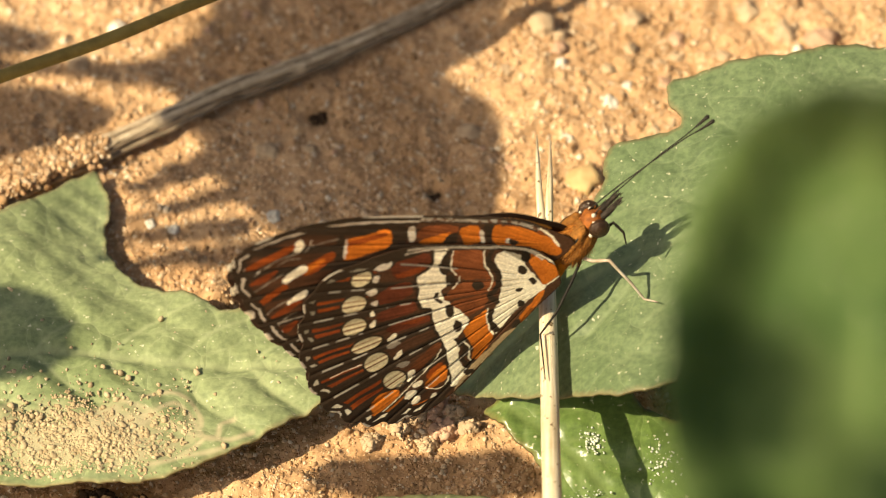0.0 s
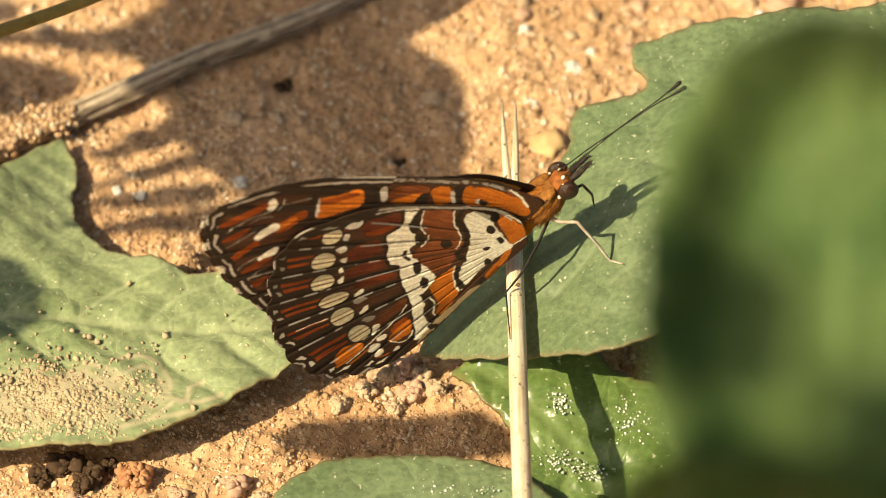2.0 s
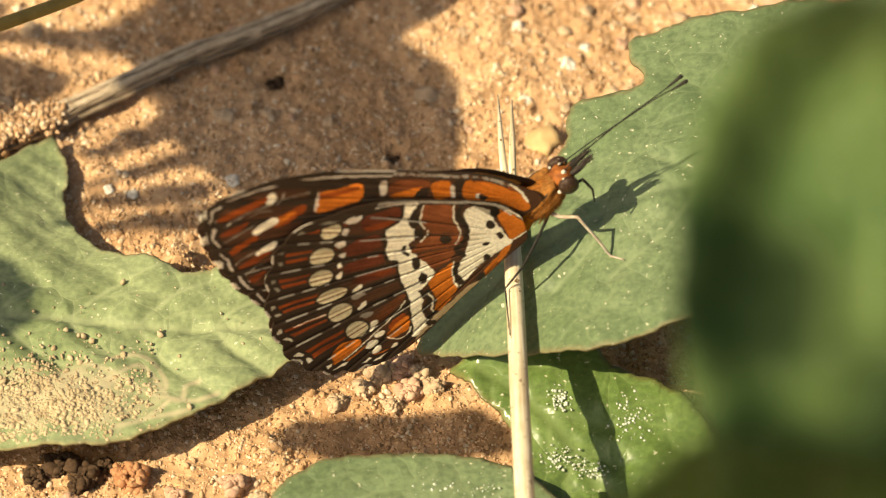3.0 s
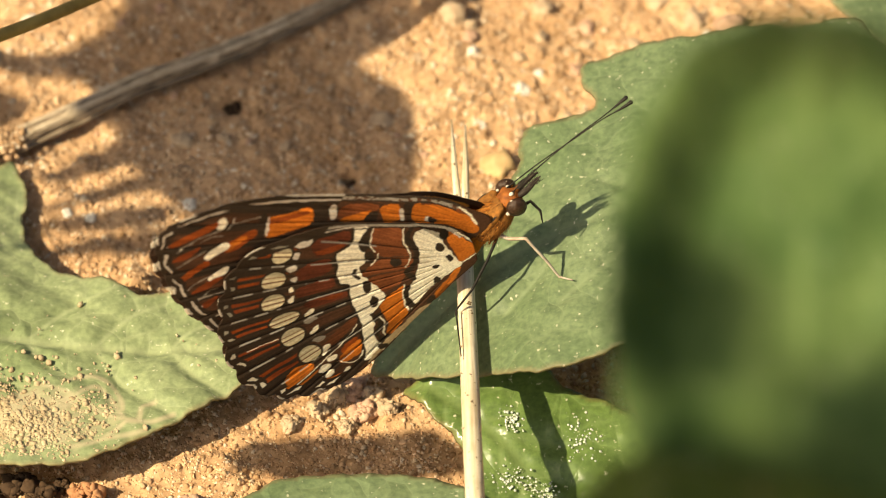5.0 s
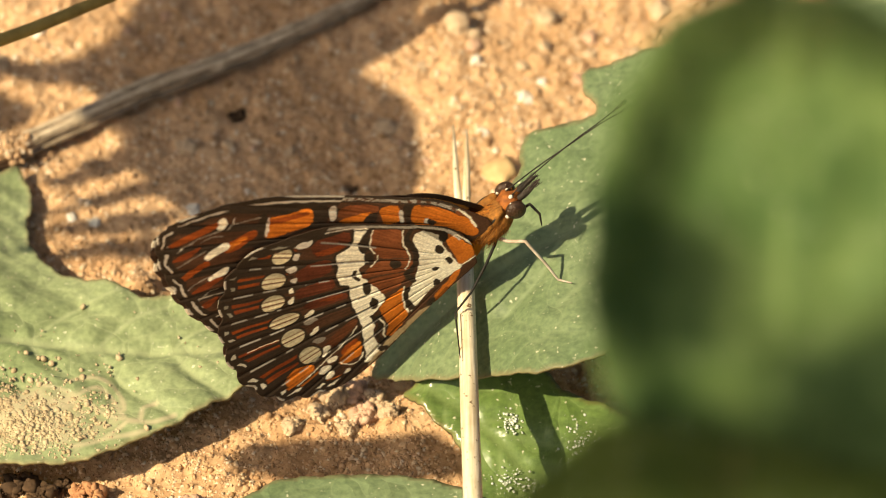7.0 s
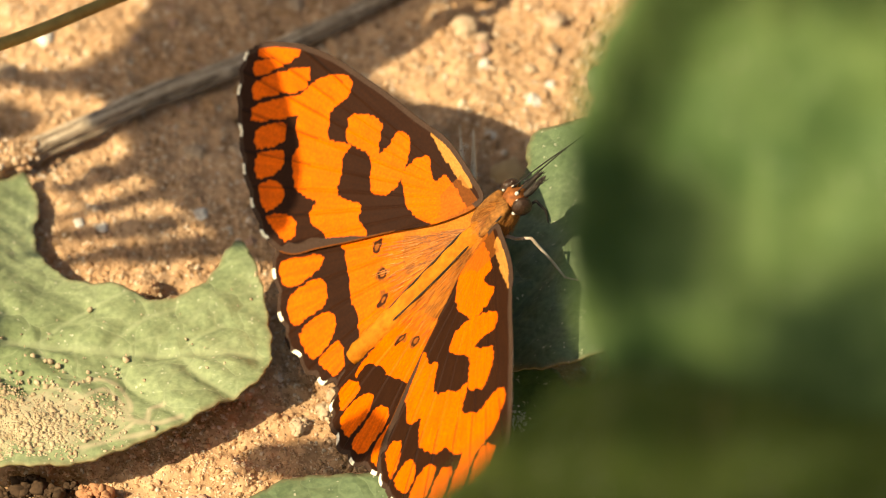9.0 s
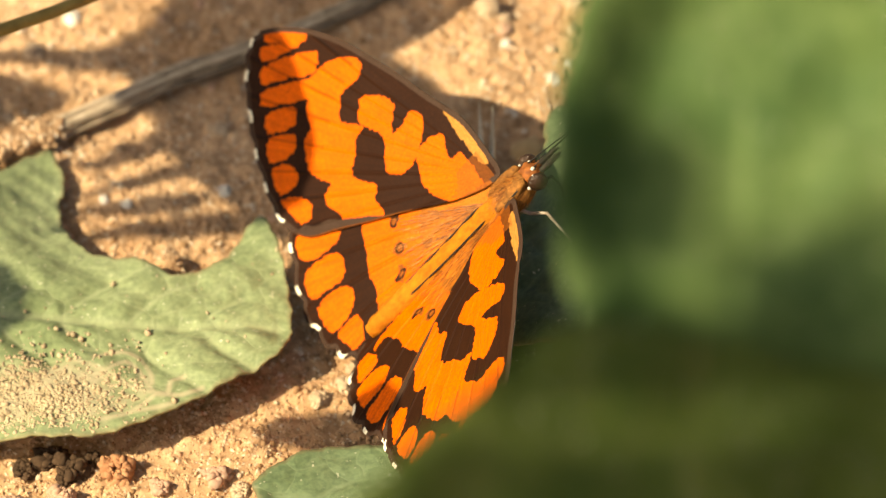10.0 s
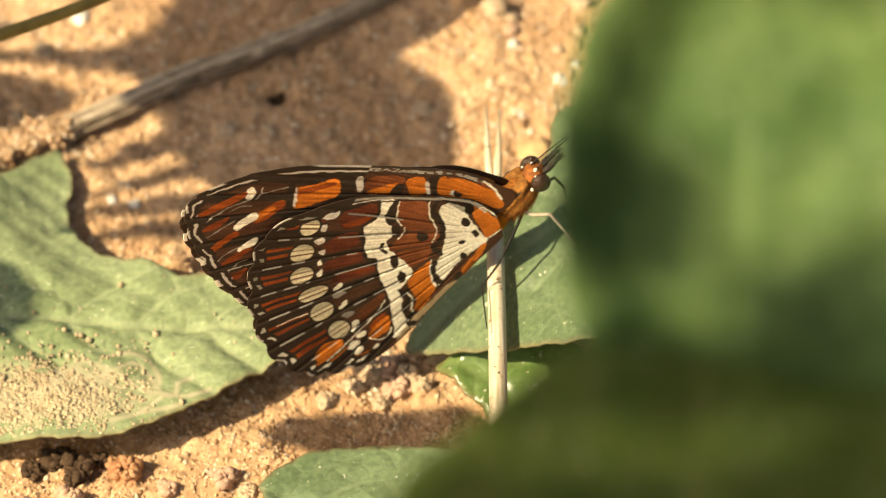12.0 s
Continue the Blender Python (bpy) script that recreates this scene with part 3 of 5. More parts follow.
def build_ground_leaves():
    ground_leaf("broad_leaf", RIGHT_LEAF, right_leaf_height, LEAF, "broad matt green leaf raised off the soil", [(40, -10), (26, -9), (13, -10), (2, -14.5)], 9.0, 5,
                [(38.5, -10.0, 14.5), (44, -11, 11), (50, -12, 5), (56, -13, -1)])
    ground_leaf("broad_leaf", LEFT_LEAF, left_leaf_height, LEAF_PALE, "pale dusty green leaf lying flat, strewn with sand", [(-38.5, -14), (-28, -13), (-18, -14), (-8, -14.5)], 8.0, 5,
                [(-38.0, -14.0, 4.0), (-43, -14, 3.4), (-48, -14, 1.5), (-52, -15, -1.0)], 0.16, 0.12, (), dried_mud)
    ground_leaf("broad_leaf", LOW_LEAF, low_leaf_height, LEAF_GLOSSY, "glossy wet bright green leaf", [(4.0, -17.8), (8, -20.6), (11, -23.8), (13.5, -27.7)], 4.0, 4,
                [(13.2, -28.0, 1.4), (13.6, -30, 0.9), (14.2, -32, 0.2), (14.5, -34, -0.8)])
    ground_leaf("broad_leaf", BOTTOM_LEAF, lambda q: 3.0 + 0.15 * wobble(q, 3.0, 7), LEAF, "rounded grey-green leaf lying on the sand", [(-8, -30), (-2, -31), (5, -32), (10, -33.5)], 4.0, 4,
                [(10.5, -33.8, 3.0), (13.5, -35.5, 2.4), (16, -37, 1.2), (18, -38.5, -0.5)])
    ground_leaf("broad_leaf", CORNER_LEAF, lambda q: 3.0 + 0.3 * wobble(q, 4.0, 8), LEAF, "green leaf at the edge of the bare sand", [(36, 20), (42, 23), (48, 26), (53, 28)], 6.0, 3,
                [(52, 27, 3.0), (56, 29, 2.4), (60, 31, 1.0), (63, 32, -0.8)], 0.5)


def build_leaf_sand():
    rng = np.random.default_rng(8)
    xy = np.column_stack([rng.uniform(-34, -17.5, 15000), rng.uniform(-24.6, -14.5, 15000)])
    dens = np.exp(-((xy[:, 0] + 26) / 6.0) ** 2 - ((xy[:, 1] + 21.3) / 2.9) ** 2) * (0.65 + 0.5 * wobble(xy, 1.4, 2)) + 0.012
    xy = xy[rng.random(len(xy)) < dens]
    xy = xy[inside(xy, curve_through(LEFT_LEAF, 6))]
    extra = np.column_stack([rng.uniform(-34, -8, 70), rng.uniform(-22, -6, 70)])
    xy = np.concatenate([xy, extra[inside(extra, curve_through(LEFT_LEAF, 6))]])
    z = left_leaf_height(xy) + 0.1
    tagged(new("sand_grains", grain_mesh("sand_grains", np.column_stack([xy, z]), rng, 0.06, 0.26, PALE_GRAIN)), "loose sand grains strewn on the pale leaf", "sand", kind="stuff")


def build_droplets():
    """Tiny beads of water on the glossy leaf; their pale colour stands in for glints."""
    rng = random.Random(4)
    bm = bmesh.new()
    for cx, cy, w, h, n in ((10.6, -23.2, 0.7, 1.1, 80), (15.6, -24.8, 1.1, 1.7, 90), (10.4, -28.4, 1.4, 0.8, 90), (12.6, -29.4, 1.3, 0.7, 90), (3.6, -28.6, 2.4, 0.5, 40)):
        for k in range(n):
            x, y = cx + rng.gauss(0, w * 0.6), cy + rng.gauss(0, h * 0.6)
            if cx > 5:
                y = (y - 3.68) / 1.269
            q = np.array([[x, y]])
            z = (low_leaf_height(q)[0] if cx > 5 else 3.0 + 0.15 * wobble(q, 3.0, 7)[0]) + 0.13
            r = 0.03 + 0.11 * rng.random() ** 2
            ball(bm, (x, y, z), (r, r * rng.uniform(0.8, 1.2), r * 0.7), None, 0.15, k, 1)
    lump("water_droplets", bm, DROPLET, "tiny water droplets on the glossy leaf, glints put into their pale colour", "water droplets", kind="stuff")


# ---- stalks ----
def stalk(name, line, radii, mat, label, category, rough=0.0, sides=10):
    bm = bmesh.new()
    pts = curve_through(line, 8, False)
    rad = np.interp(np.linspace(0, 1, len(pts)), np.linspace(0, 1, len(radii)), radii)
    if rough:
        rad = rad * (1 + rough * wobble(pts[:, :2], 1.1, 3))
    tube(bm, pts, rad, sides)
    return lump(name, bm, mat, label, category)


def build_stalks():
    twig = thing("twig", "grey-brown weathered dry twig half covered with sand", "twig")
    axis = [(-38.7, 1.3, 1.0), (-32.6, 4.5, 1.1), (-29.4, 6.5, 1.2), (-26.1, 8.2, 1.2), (-22.4, 10.4, 1.2), (-16.2, 14.1, 1.3), (-12.0, 16.0, 1.4),
            (-7.8, 18.2, 1.4), (-3.6, 20.7, 1.5), (0.3, 23.4, 1.4), (5.0, 27.5, 1.2), (9.0, 31.0, 1.0)]
    fibres = [("stem", TWIG, (0, 0, 0), 0.74, ""), ("bark_strand", TWIG_DARK, (0.45, -0.80, -0.35), 0.28, "dark peeling strand of bark"),
              ("bark_strand", TWIG, (-0.2, 0.72, -0.1), 0.26, "pale peeling strand of bark")]
    fibres += [("bark_strand", TWIG_DARK if k in (1, 4) else TWIG, (0.28 * c, -0.72 * c, 0.70 * s), 0.17 + 0.05 * (k % 3), "long fibre of weathered bark")
               for k, (c, s) in enumerate((math.cos(a), math.sin(a)) for a in (0.25, 0.62, 0.95, 1.3, 1.7, 2.1, 2.5, 2.85))]
    for k, (name, mat, shift, size, label) in enumerate(fibres):
        bm = bmesh.new()
        pts = curve_through(axis, 12, False)
        pts = pts + np.array(shift) * np.linspace(1.0, 0.55, len(pts))[:, None]
        if k > 2:
            pts = pts[(k * 7) % 19:len(pts) - (k * 11) % 23]
        rad = size * np.linspace(1.1, 0.55, len(pts)) * (1 + (0.16 if k else 0.22) * wobble(pts[:, :2], 0.9, 3 + k))
        rad[0], rad[-1] = 0.05, 0.05
        pts[:, 1] += 0.10 * wobble(pts[:, :2], 2.4, k)
        pts[:, 2] += 0.12 * wobble(pts[:, :2], 1.6, 5 + k)
        tube(bm, pts, rad, 12 if k == 0 else 7)
        part(name, bm, mat, twig, label)
    rng = np.random.default_rng(12)
    line = curve_through(axis[:5], 40, False)
    at = line[rng.integers(len(line) // 5, int(len(line) * 0.80), 2600)] + np.column_stack([rng.normal(0, 0.5, 2600), rng.normal(0, 0.6, 2600), 0.3 + rng.random(2600) * 0.7])
    tagged(part("sand_crust", grain_mesh("sand_crust", at, rng, 0.1, 0.34), GRAIN, twig, "crust of sand grains"), kind="stuff")
    stalk("grass_stalk", [(-37.0, -2.0, 17.9), (-34.5, -0.7, 18.1), (-31.7, 0.8, 18.2), (-24.1, 4.4, 18.2), (-16.7, 8.7, 18.0), (-8.0, 14.0, 16.5), (2.0, 20.5, 10.0), (9.0, 25.0, 0.2)],
          [0.5, 0.5, 0.45, 0.42, 0.4], OLIVE_STRAW, "thin olive-brown grass stalk above the soil", "grass stalk")
    ob = thing("straw", "pale bleached dry straw with a split two-pronged tip", "straw")
    bm = bmesh.new()
    line = curve_through([(9.0, -75.0, -0.5), (8.0, -48.0, 7.0), (7.6, -30.6, 9.5), (7.5, -18.4, 9.6), (7.4, -10.0, 9.5), (7.4, -6.0, 9.5)], 6, False)
    tube(bm, line, np.interp(np.arange(len(line)), [0, len(line) - 1], [0.75, 0.60]), 10)
    part("culm", bm, STRAW, ob)
    for tip in ((6.8, 2.8, 9.5), (7.8, 2.3, 9.5)):
        bm = bmesh.new()
        tube(bm, [(7.4 + (tip[0] - 7.4) * 0.4, -6.5, 9.5), (7.4 + (tip[0] - 7.4) * 0.8, -2.0, 9.5), tip], [0.34, 0.24, 0.05], 8)
        part("prong", bm, STRAW, ob)


# ---- the butterfly ----

FORE_OUTLINE = [(-0.0, -0.3), (0.3, 1.9), (0.3, 5.1), (-0.7, 8.5), (-1.5, 11.4), (-2.4, 14.1), (-3.6, 17.4), (-5.0, 20.0), (-6.3, 21.7), (-7.6, 23.0), (-8.8, 23.7), (-10.1, 23.6), (-11.1, 22.8), (-12.2, 21.6), (-13.1, 20.2), (-14.0, 18.7), (-14.9, 16.9), (-15.7, 14.7), (-16.3, 12.5), (-16.4, 11.0), (-16.0, 9.5), (-15.1, 8.3), (-13.4, 7.2), (-10.9, 5.5), (-7.5, 3.3), (-4.3, 1.1), (-1.6, -0.2)]
HIND_OUTLINE = [(-3.0, -1.4), (-1.8, 0.6), (-1.7, 3.2), (-3.0, 6.7), (-4.6, 10.3), (-6.0, 12.4), (-7.6, 13.8), (-9.5, 15.4), (-11.2, 15.6), (-13.0, 15.1), (-14.8, 13.9), (-16.6, 12.3), (-18.2, 10.3), (-19.4, 8.4), (-20.1, 6.4), (-20.3, 4.4), (-20.1, 2.9), (-19.4, 1.6), (-18.4, 0.4), (-17.6, -0.5), (-15.5, -1.3), (-12.6, -1.5), (-9.2, -1.5), (-5.8, -1.7), (-3.7, -1.8)]
FORE_UPPER, HIND_UPPER = collections.defaultdict(list), collections.defaultdict(list)
FORE_UPPER["orange"].append([(-7.8, 23.4), (-6.5, 22.2), (-5.4, 20.8), (-6.1, 20.0), (-7.6, 21.3), (-8.8, 22.7)])
FORE_UPPER["orange"].append([(-9.3, 22.6), (-8.0, 21.6), (-6.4, 20.2), (-7.6, 20.5), (-9.8, 21.6), (-9.8, 22.3)])
FORE_UPPER["orange"].append([(-9.6, 21.2), (-7.0, 19.6), (-5.9, 18.7), (-6.1, 18.1), (-7.1, 17.5), (-8.9, 18.9), (-11.0, 20.4), (-10.7, 21.2)])
FORE_UPPER["orange"].append([(-11.3, 20.0), (-7.5, 17.5), (-6.7, 16.8), (-7.7, 15.6), (-8.7, 16.4), (-12.0, 19.0), (-11.8, 19.7)])
FORE_UPPER["orange"].append([(-12.3, 18.4), (-10.0, 17.0), (-10.4, 16.1), (-11.1, 15.9), (-13.0, 17.2)])
FORE_UPPER["orange"].append([(-13.3, 16.8), (-11.4, 15.5), (-11.6, 14.7), (-12.6, 14.4), (-14.3, 15.4)])
FORE_UPPER["orange"].append([(-14.5, 14.8), (-13.1, 13.9), (-13.0, 12.8), (-13.7, 12.3), (-15.2, 12.9)])
FORE_UPPER["orange"].append([(-15.4, 12.4), (-13.9, 11.3), (-13.6, 10.1), (-14.3, 9.4), (-15.2, 9.8), (-15.4, 11.1)])
FORE_UPPER["orange"].append([(-7.2, 17.4), (-6.0, 17.3), (-4.6, 16.6), (-3.7, 15.7), (-3.5, 14.8), (-4.1, 14.2), (-5.2, 14.3), (-6.2, 14.4), (-7.0, 13.8), (-7.6, 13.0), (-6.9, 11.9), (-6.5, 11.1), (-7.5, 10.8), (-8.3, 10.0), (-9.4, 9.0), (-8.9, 7.8), (-8.3, 6.9), (-9.1, 6.2), (-9.2, 4.7), (-10.8, 5.7), (-12.4, 6.6), (-12.1, 7.6), (-12.5, 9.1), (-12.3, 9.6), (-11.3, 10.1), (-11.9, 11.3), (-11.9, 12.7), (-10.8, 14.3), (-9.9, 14.5), (-9.4, 15.8), (-8.7, 16.4), (-7.7, 17.2)])
FORE_UPPER["orange"].append([(-5.2, 12.9), (-4.1, 12.1), (-3.3, 10.6), (-3.7, 9.9), (-4.9, 8.8), (-3.8, 8.6), (-3.0, 8.8), (-2.4, 8.6), (-2.1, 7.6), (-2.7, 7.0), (-4.5, 5.9), (-5.6, 5.7), (-6.5, 6.1), (-7.0, 7.2), (-5.6, 9.1), (-6.1, 10.5), (-6.5, 11.8), (-5.8, 12.4)])
FORE_UPPER["orange"].append([(-4.5, 5.9), (-3.8, 6.2), (-2.7, 6.1), (-1.7, 5.4), (-2.2, 4.6), (-2.4, 3.6), (-1.5, 3.3), (-1.4, 1.9), (-1.5, 0.6), (-1.6, -0.2), (-3.5, 0.6), (-4.6, 1.5), (-5.3, 3.0), (-5.3, 4.1), (-4.9, 5.1)])
FORE_UPPER["dusky"].append([(-4.4, 1.0), (-3.4, 0.7), (-1.3, 0.0), (-0.0, -0.5), (-0.4, -0.8), (-2.0, -0.3)])
FORE_UPPER["buff"].append([(-0.6, 6.7), (-0.1, 5.7), (0.1, 3.7), (-0.1, 1.8), (-0.4, 1.0), (-0.8, 1.8), (-0.8, 3.7)])
HIND_UPPER["orange"].append([(-16.1, 12.0), (-15.0, 11.2), (-13.3, 9.3), (-13.9, 8.7), (-15.4, 9.2), (-16.8, 10.0), (-16.8, 11.1)])
HIND_UPPER["orange"].append([(-17.7, 9.5), (-15.7, 9.0), (-14.5, 8.0), (-14.8, 7.1), (-15.9, 6.5), (-17.4, 7.2), (-18.6, 7.7)])
HIND_UPPER["orange"].append([(-18.8, 6.9), (-17.0, 6.6), (-15.8, 5.6), (-16.2, 4.6), (-17.5, 4.2), (-19.4, 4.6), (-19.2, 5.8)])
HIND_UPPER["orange"].append([(-19.0, 4.1), (-17.2, 3.8), (-16.9, 3.2), (-17.8, 2.0), (-18.9, 2.1), (-19.2, 3.0)])
HIND_UPPER["orange"].append([(-11.0, 8.9), (-11.8, 7.5), (-12.8, 6.2), (-13.9, 4.9), (-14.6, 3.4), (-15.8, 2.0), (-17.1, 2.3), (-16.8, 1.6), (-13.3, 0.7), (-8.4, -0.4), (-4.4, -0.3), (-2.3, 0.2), (-4.6, 2.7), (-7.6, 5.3)])
HIND_UPPER["dusky"].append([(-9.6, 5.9), (-9.4, 5.6), (-9.9, 5.0), (-10.2, 5.3)])
HIND_UPPER["dusky"].append([(-11.2, 4.2), (-10.5, 4.1), (-10.7, 3.4), (-11.3, 3.3), (-11.5, 3.8)])
HIND_UPPER["dusky"].append([(-12.0, 3.0), (-11.6, 2.7), (-12.4, 1.9), (-12.8, 2.2)])
HIND_UPPER["dusky"].append([(-7.6, 4.0), (-6.7, 3.2), (-7.7, 1.4), (-9.7, 2.0)])
FORE_UNDER, FORE_STROKES = [], []
FORE_UNDER.append(("under_orange", [(-5.62, 16.56), (-4.65, 15.31), (-3.77, 13.99), (-4.17, 13.29), (-5, 12.99), (-6.12, 14.13), (-7.13, 15.34), (-6.66, 16.04)]))
FORE_UNDER.append(("rust", [(-5.61, 16.35), (-4.79, 15.2), (-4.03, 14.1), (-4.28, 13.79), (-5.15, 14.9), (-6.02, 16.02)]))
FORE_UNDER.append(("black", [(-3.4, 13.75), (-2.98, 12.98), (-4.1, 12.01), (-4.93, 12.08), (-4.93, 12.78)]))
FORE_UNDER.append(("silver", [(-3.25, 12.59), (-2.86, 12.27), (-3.75, 11.49), (-4.21, 11.65)]))
FORE_UNDER.append(("umber", [(-3.66, 11.4), (-2.67, 11.56), (-1.96, 10), (-1.85, 9.02), (-2.35, 8.78), (-2.89, 9.51), (-3.53, 10.33)]))
FORE_UNDER.append(("under_orange", [(-4.12, 11.03), (-3.63, 10.79), (-2.99, 9.96), (-2.43, 9.19), (-3.3, 9.18), (-3.89, 10.04)]))
FORE_UNDER.append(("black", [(-3.47, 9.15), (-2.75, 9.25), (-2.35, 8.78), (-2.93, 8.3), (-3.34, 8.45)]))
FORE_UNDER.append(("under_orange", [(-1.87, 8.74), (-1.24, 7.64), (-2.31, 6.56), (-3.1, 7.46), (-2.53, 8.15)]))
FORE_UNDER.append(("silver", [(-1.8, 7.08), (-1.44, 7.06), (-2.31, 6.24), (-2.49, 6.41)]))
FORE_UNDER.append(("black", [(-0.94, 7.3), (-0.54, 6.83), (-1.84, 5.76), (-2.32, 5.96)]))
FORE_UNDER.append(("under_orange", [(-0.75, 6.44), (-0.11, 4.55), (-0.1, 2.51), (-0.89, 0.24), (-1.6, 0.35), (-1.61, 2.78), (-2.2, 5.3)]))
FORE_UNDER.append(("umber", [(-0.34, 5.97), (0.03, 4.66), (0.12, 2.86), (-0.25, 1.21), (-0.32, 2.49), (-0.28, 4.41), (-0.61, 5.75)]))
FORE_UNDER.append(("silver", [(-1.82, 4.76), (-1.38, 4.69), (-1.83, 4.32)]))
FORE_UNDER.append(("black", [(-1.77, 4.47), (-1.41, 4.45), (-1.45, 3.77), (-1.85, 3.87)]))
FORE_UNDER.append(("rust", [(-9.12, 18.13), (-8.08, 17.89), (-6.84, 17.01), (-7.13, 16.46), (-8.19, 16.74), (-9.15, 17.46)]))
FORE_UNDER.append(("under_orange", [(-8.98, 18.03), (-8.22, 17.78), (-7.54, 17.25), (-7.68, 16.93), (-8.42, 17.3), (-9.08, 17.62)]))
FORE_UNDER.append(("cream", [(-10.15, 19.12), (-9.38, 18.99), (-8.49, 18.31), (-8.78, 17.76), (-9.62, 18.26), (-10.31, 18.67)]))
FORE_UNDER.append(("cream", [(-11.83, 17.47), (-11.03, 17.25), (-10.34, 16.67), (-10.83, 16.39), (-11.51, 16.76), (-11.92, 17.18)]))
FORE_UNDER.append(("cream", [(-7.5, 19.95), (-6.85, 20.25), (-6.47, 19.92), (-6.97, 19.31), (-7.52, 19.45)]))
FORE_UNDER.append(("rust", [(-10.04, 22.48), (-8.64, 21.69), (-7.16, 20.33), (-7.44, 19.94), (-8.84, 21.01), (-10.04, 21.96)]))
FORE_UNDER.append(("rust_dark", [(-11.31, 21.28), (-10.33, 20.89), (-9.45, 20), (-10.15, 20.07), (-11.01, 20.67)]))
FORE_UNDER.append(("rust", [(-12.65, 19.69), (-11.38, 19.21), (-10.38, 18.72), (-10.63, 18.21), (-11.69, 18.75), (-12.71, 19.11)]))
FORE_UNDER.append(("rust_dark", [(-13.53, 17.83), (-12.21, 17.38), (-11.29, 16.61), (-11.76, 16.46), (-12.9, 17.05)]))
FORE_UNDER.append(("rust_dark", [(-14.4, 16.3), (-13.64, 16.04), (-13.06, 15.64), (-13.58, 15.45), (-14.34, 15.7)]))
FORE_UNDER.append(("black", [(-5.6, 17.43), (-5.26, 16.9), (-7.03, 15.75), (-8.12, 15.4), (-8.21, 15.87), (-6.75, 16.51)]))
FORE_UNDER.append(("silver", [(-5.62, 16.56), (-5.47, 16.46), (-6.76, 15.64), (-7.01, 15.7)]))
FORE_STROKES.append(("silver", 0.16, [(-9.14, 23.07), (-9.8, 22.82), (-10.55, 22.13), (-11.67, 20.99), (-12.59, 19.85), (-13.09, 19.24), (-13.66, 18.05), (-14.04, 17.43), (-14.35, 16.12)]))
FORE_STROKES.append(("silver_dim", 0.102, [(-10.44, 21.44), (-9.02, 20.86), (-7.54, 19.5)]))
FORE_STROKES.append(("silver", 0.083, [(-10.18, 21.33), (-9.25, 20.89)]))
FORE_STROKES.append(("silver_dim", 0.102, [(-11.75, 20.51), (-10.43, 19.86), (-9.62, 19.43)]))
FORE_STROKES.append(("silver_dim", 0.096, [(-13.26, 18.26), (-12.12, 17.88), (-11.38, 17.29)]))
FORE_STROKES.append(("silver_dim", 0.096, [(-14.22, 16.86), (-12.99, 16.55), (-12.39, 16.07)]))
FORE_STROKES.append(("silver_dim", 0.096, [(-7.34, 19.02), (-6.68, 18.74), (-5.66, 17.27)]))
FORE_STROKES.append(("silver", 0.096, [(-6.3, 19.16), (-6.75, 18.96), (-6.64, 18.61)]))
FORE_STROKES.append(("silver_dim", 0.096, [(-9.01, 20.24), (-8.36, 19.79), (-7.99, 18.92)]))
FORE_STROKES.append(("black", 0.176, [(-7.48, 15.38), (-6.34, 13.94), (-5.25, 12.69), (-4.27, 10.8), (-3.34, 7.8)]))
HIND_UNDER, HIND_STROKES = [], []
HIND_UNDER.append(("maroon", [(-7.03, 11.49), (-5.48, 10.21), (-5.12, 9.64), (-5.55, 8.95), (-6.38, 8.8), (-7.03, 9.33), (-7.97, 10.16), (-7.71, 10.97)]))
HIND_UNDER.append(("rust_dark", [(-7.71, 10.69), (-6.64, 9.69), (-6.08, 9.08), (-6.73, 9.04), (-7.67, 9.87)]))
HIND_UNDER.append(("maroon", [(-9.62, 10.67), (-8.58, 10.17), (-7.84, 9.26), (-8.11, 8.61), (-8.74, 8.25), (-9.79, 9.03), (-10.44, 10.03)]))
HIND_UNDER.append(("maroon", [(-11.14, 9.38), (-10.05, 8.5), (-9.33, 7.64), (-9.47, 7.11), (-9.95, 6.95), (-11.01, 7.9), (-11.75, 8.81)]))
HIND_UNDER.append(("maroon", [(-12.07, 7.83), (-10.85, 6.91), (-9.88, 5.63), (-10.22, 5.14), (-10.89, 5.72), (-11.81, 6.59), (-12.31, 7.38)]))
HIND_UNDER.append(("rust_dark", [(-11.37, 7), (-10.41, 6.17), (-10.06, 5.63), (-10.83, 6)]))
HIND_UNDER.append(("brown", [(-13.21, 5.85), (-11.9, 5.35), (-10.98, 4.32), (-11.3, 4.19), (-12.56, 4.73), (-13.55, 5.19)]))
HIND_UNDER.append(("umber_dark", [(-15.03, 3.29), (-13.97, 3.53), (-12.66, 3.48), (-11.62, 3.2), (-11.9, 2.7), (-12.64, 2.69), (-13.59, 2.61), (-14.61, 2.7)]))
HIND_UNDER.append(("under_orange", [(-15.58, 1.15), (-14.59, 1.44), (-13.76, 1.52), (-13.13, 1.19), (-13.6, 0.51), (-14.27, 0.18), (-15.05, 0.43), (-15.52, 0.69)]))
HIND_UNDER.append(("rust", [(-14.44, 1.82), (-13.66, 1.86), (-13.14, 1.65), (-13.33, 1.35), (-14.22, 1.44), (-14.84, 1.44)]))
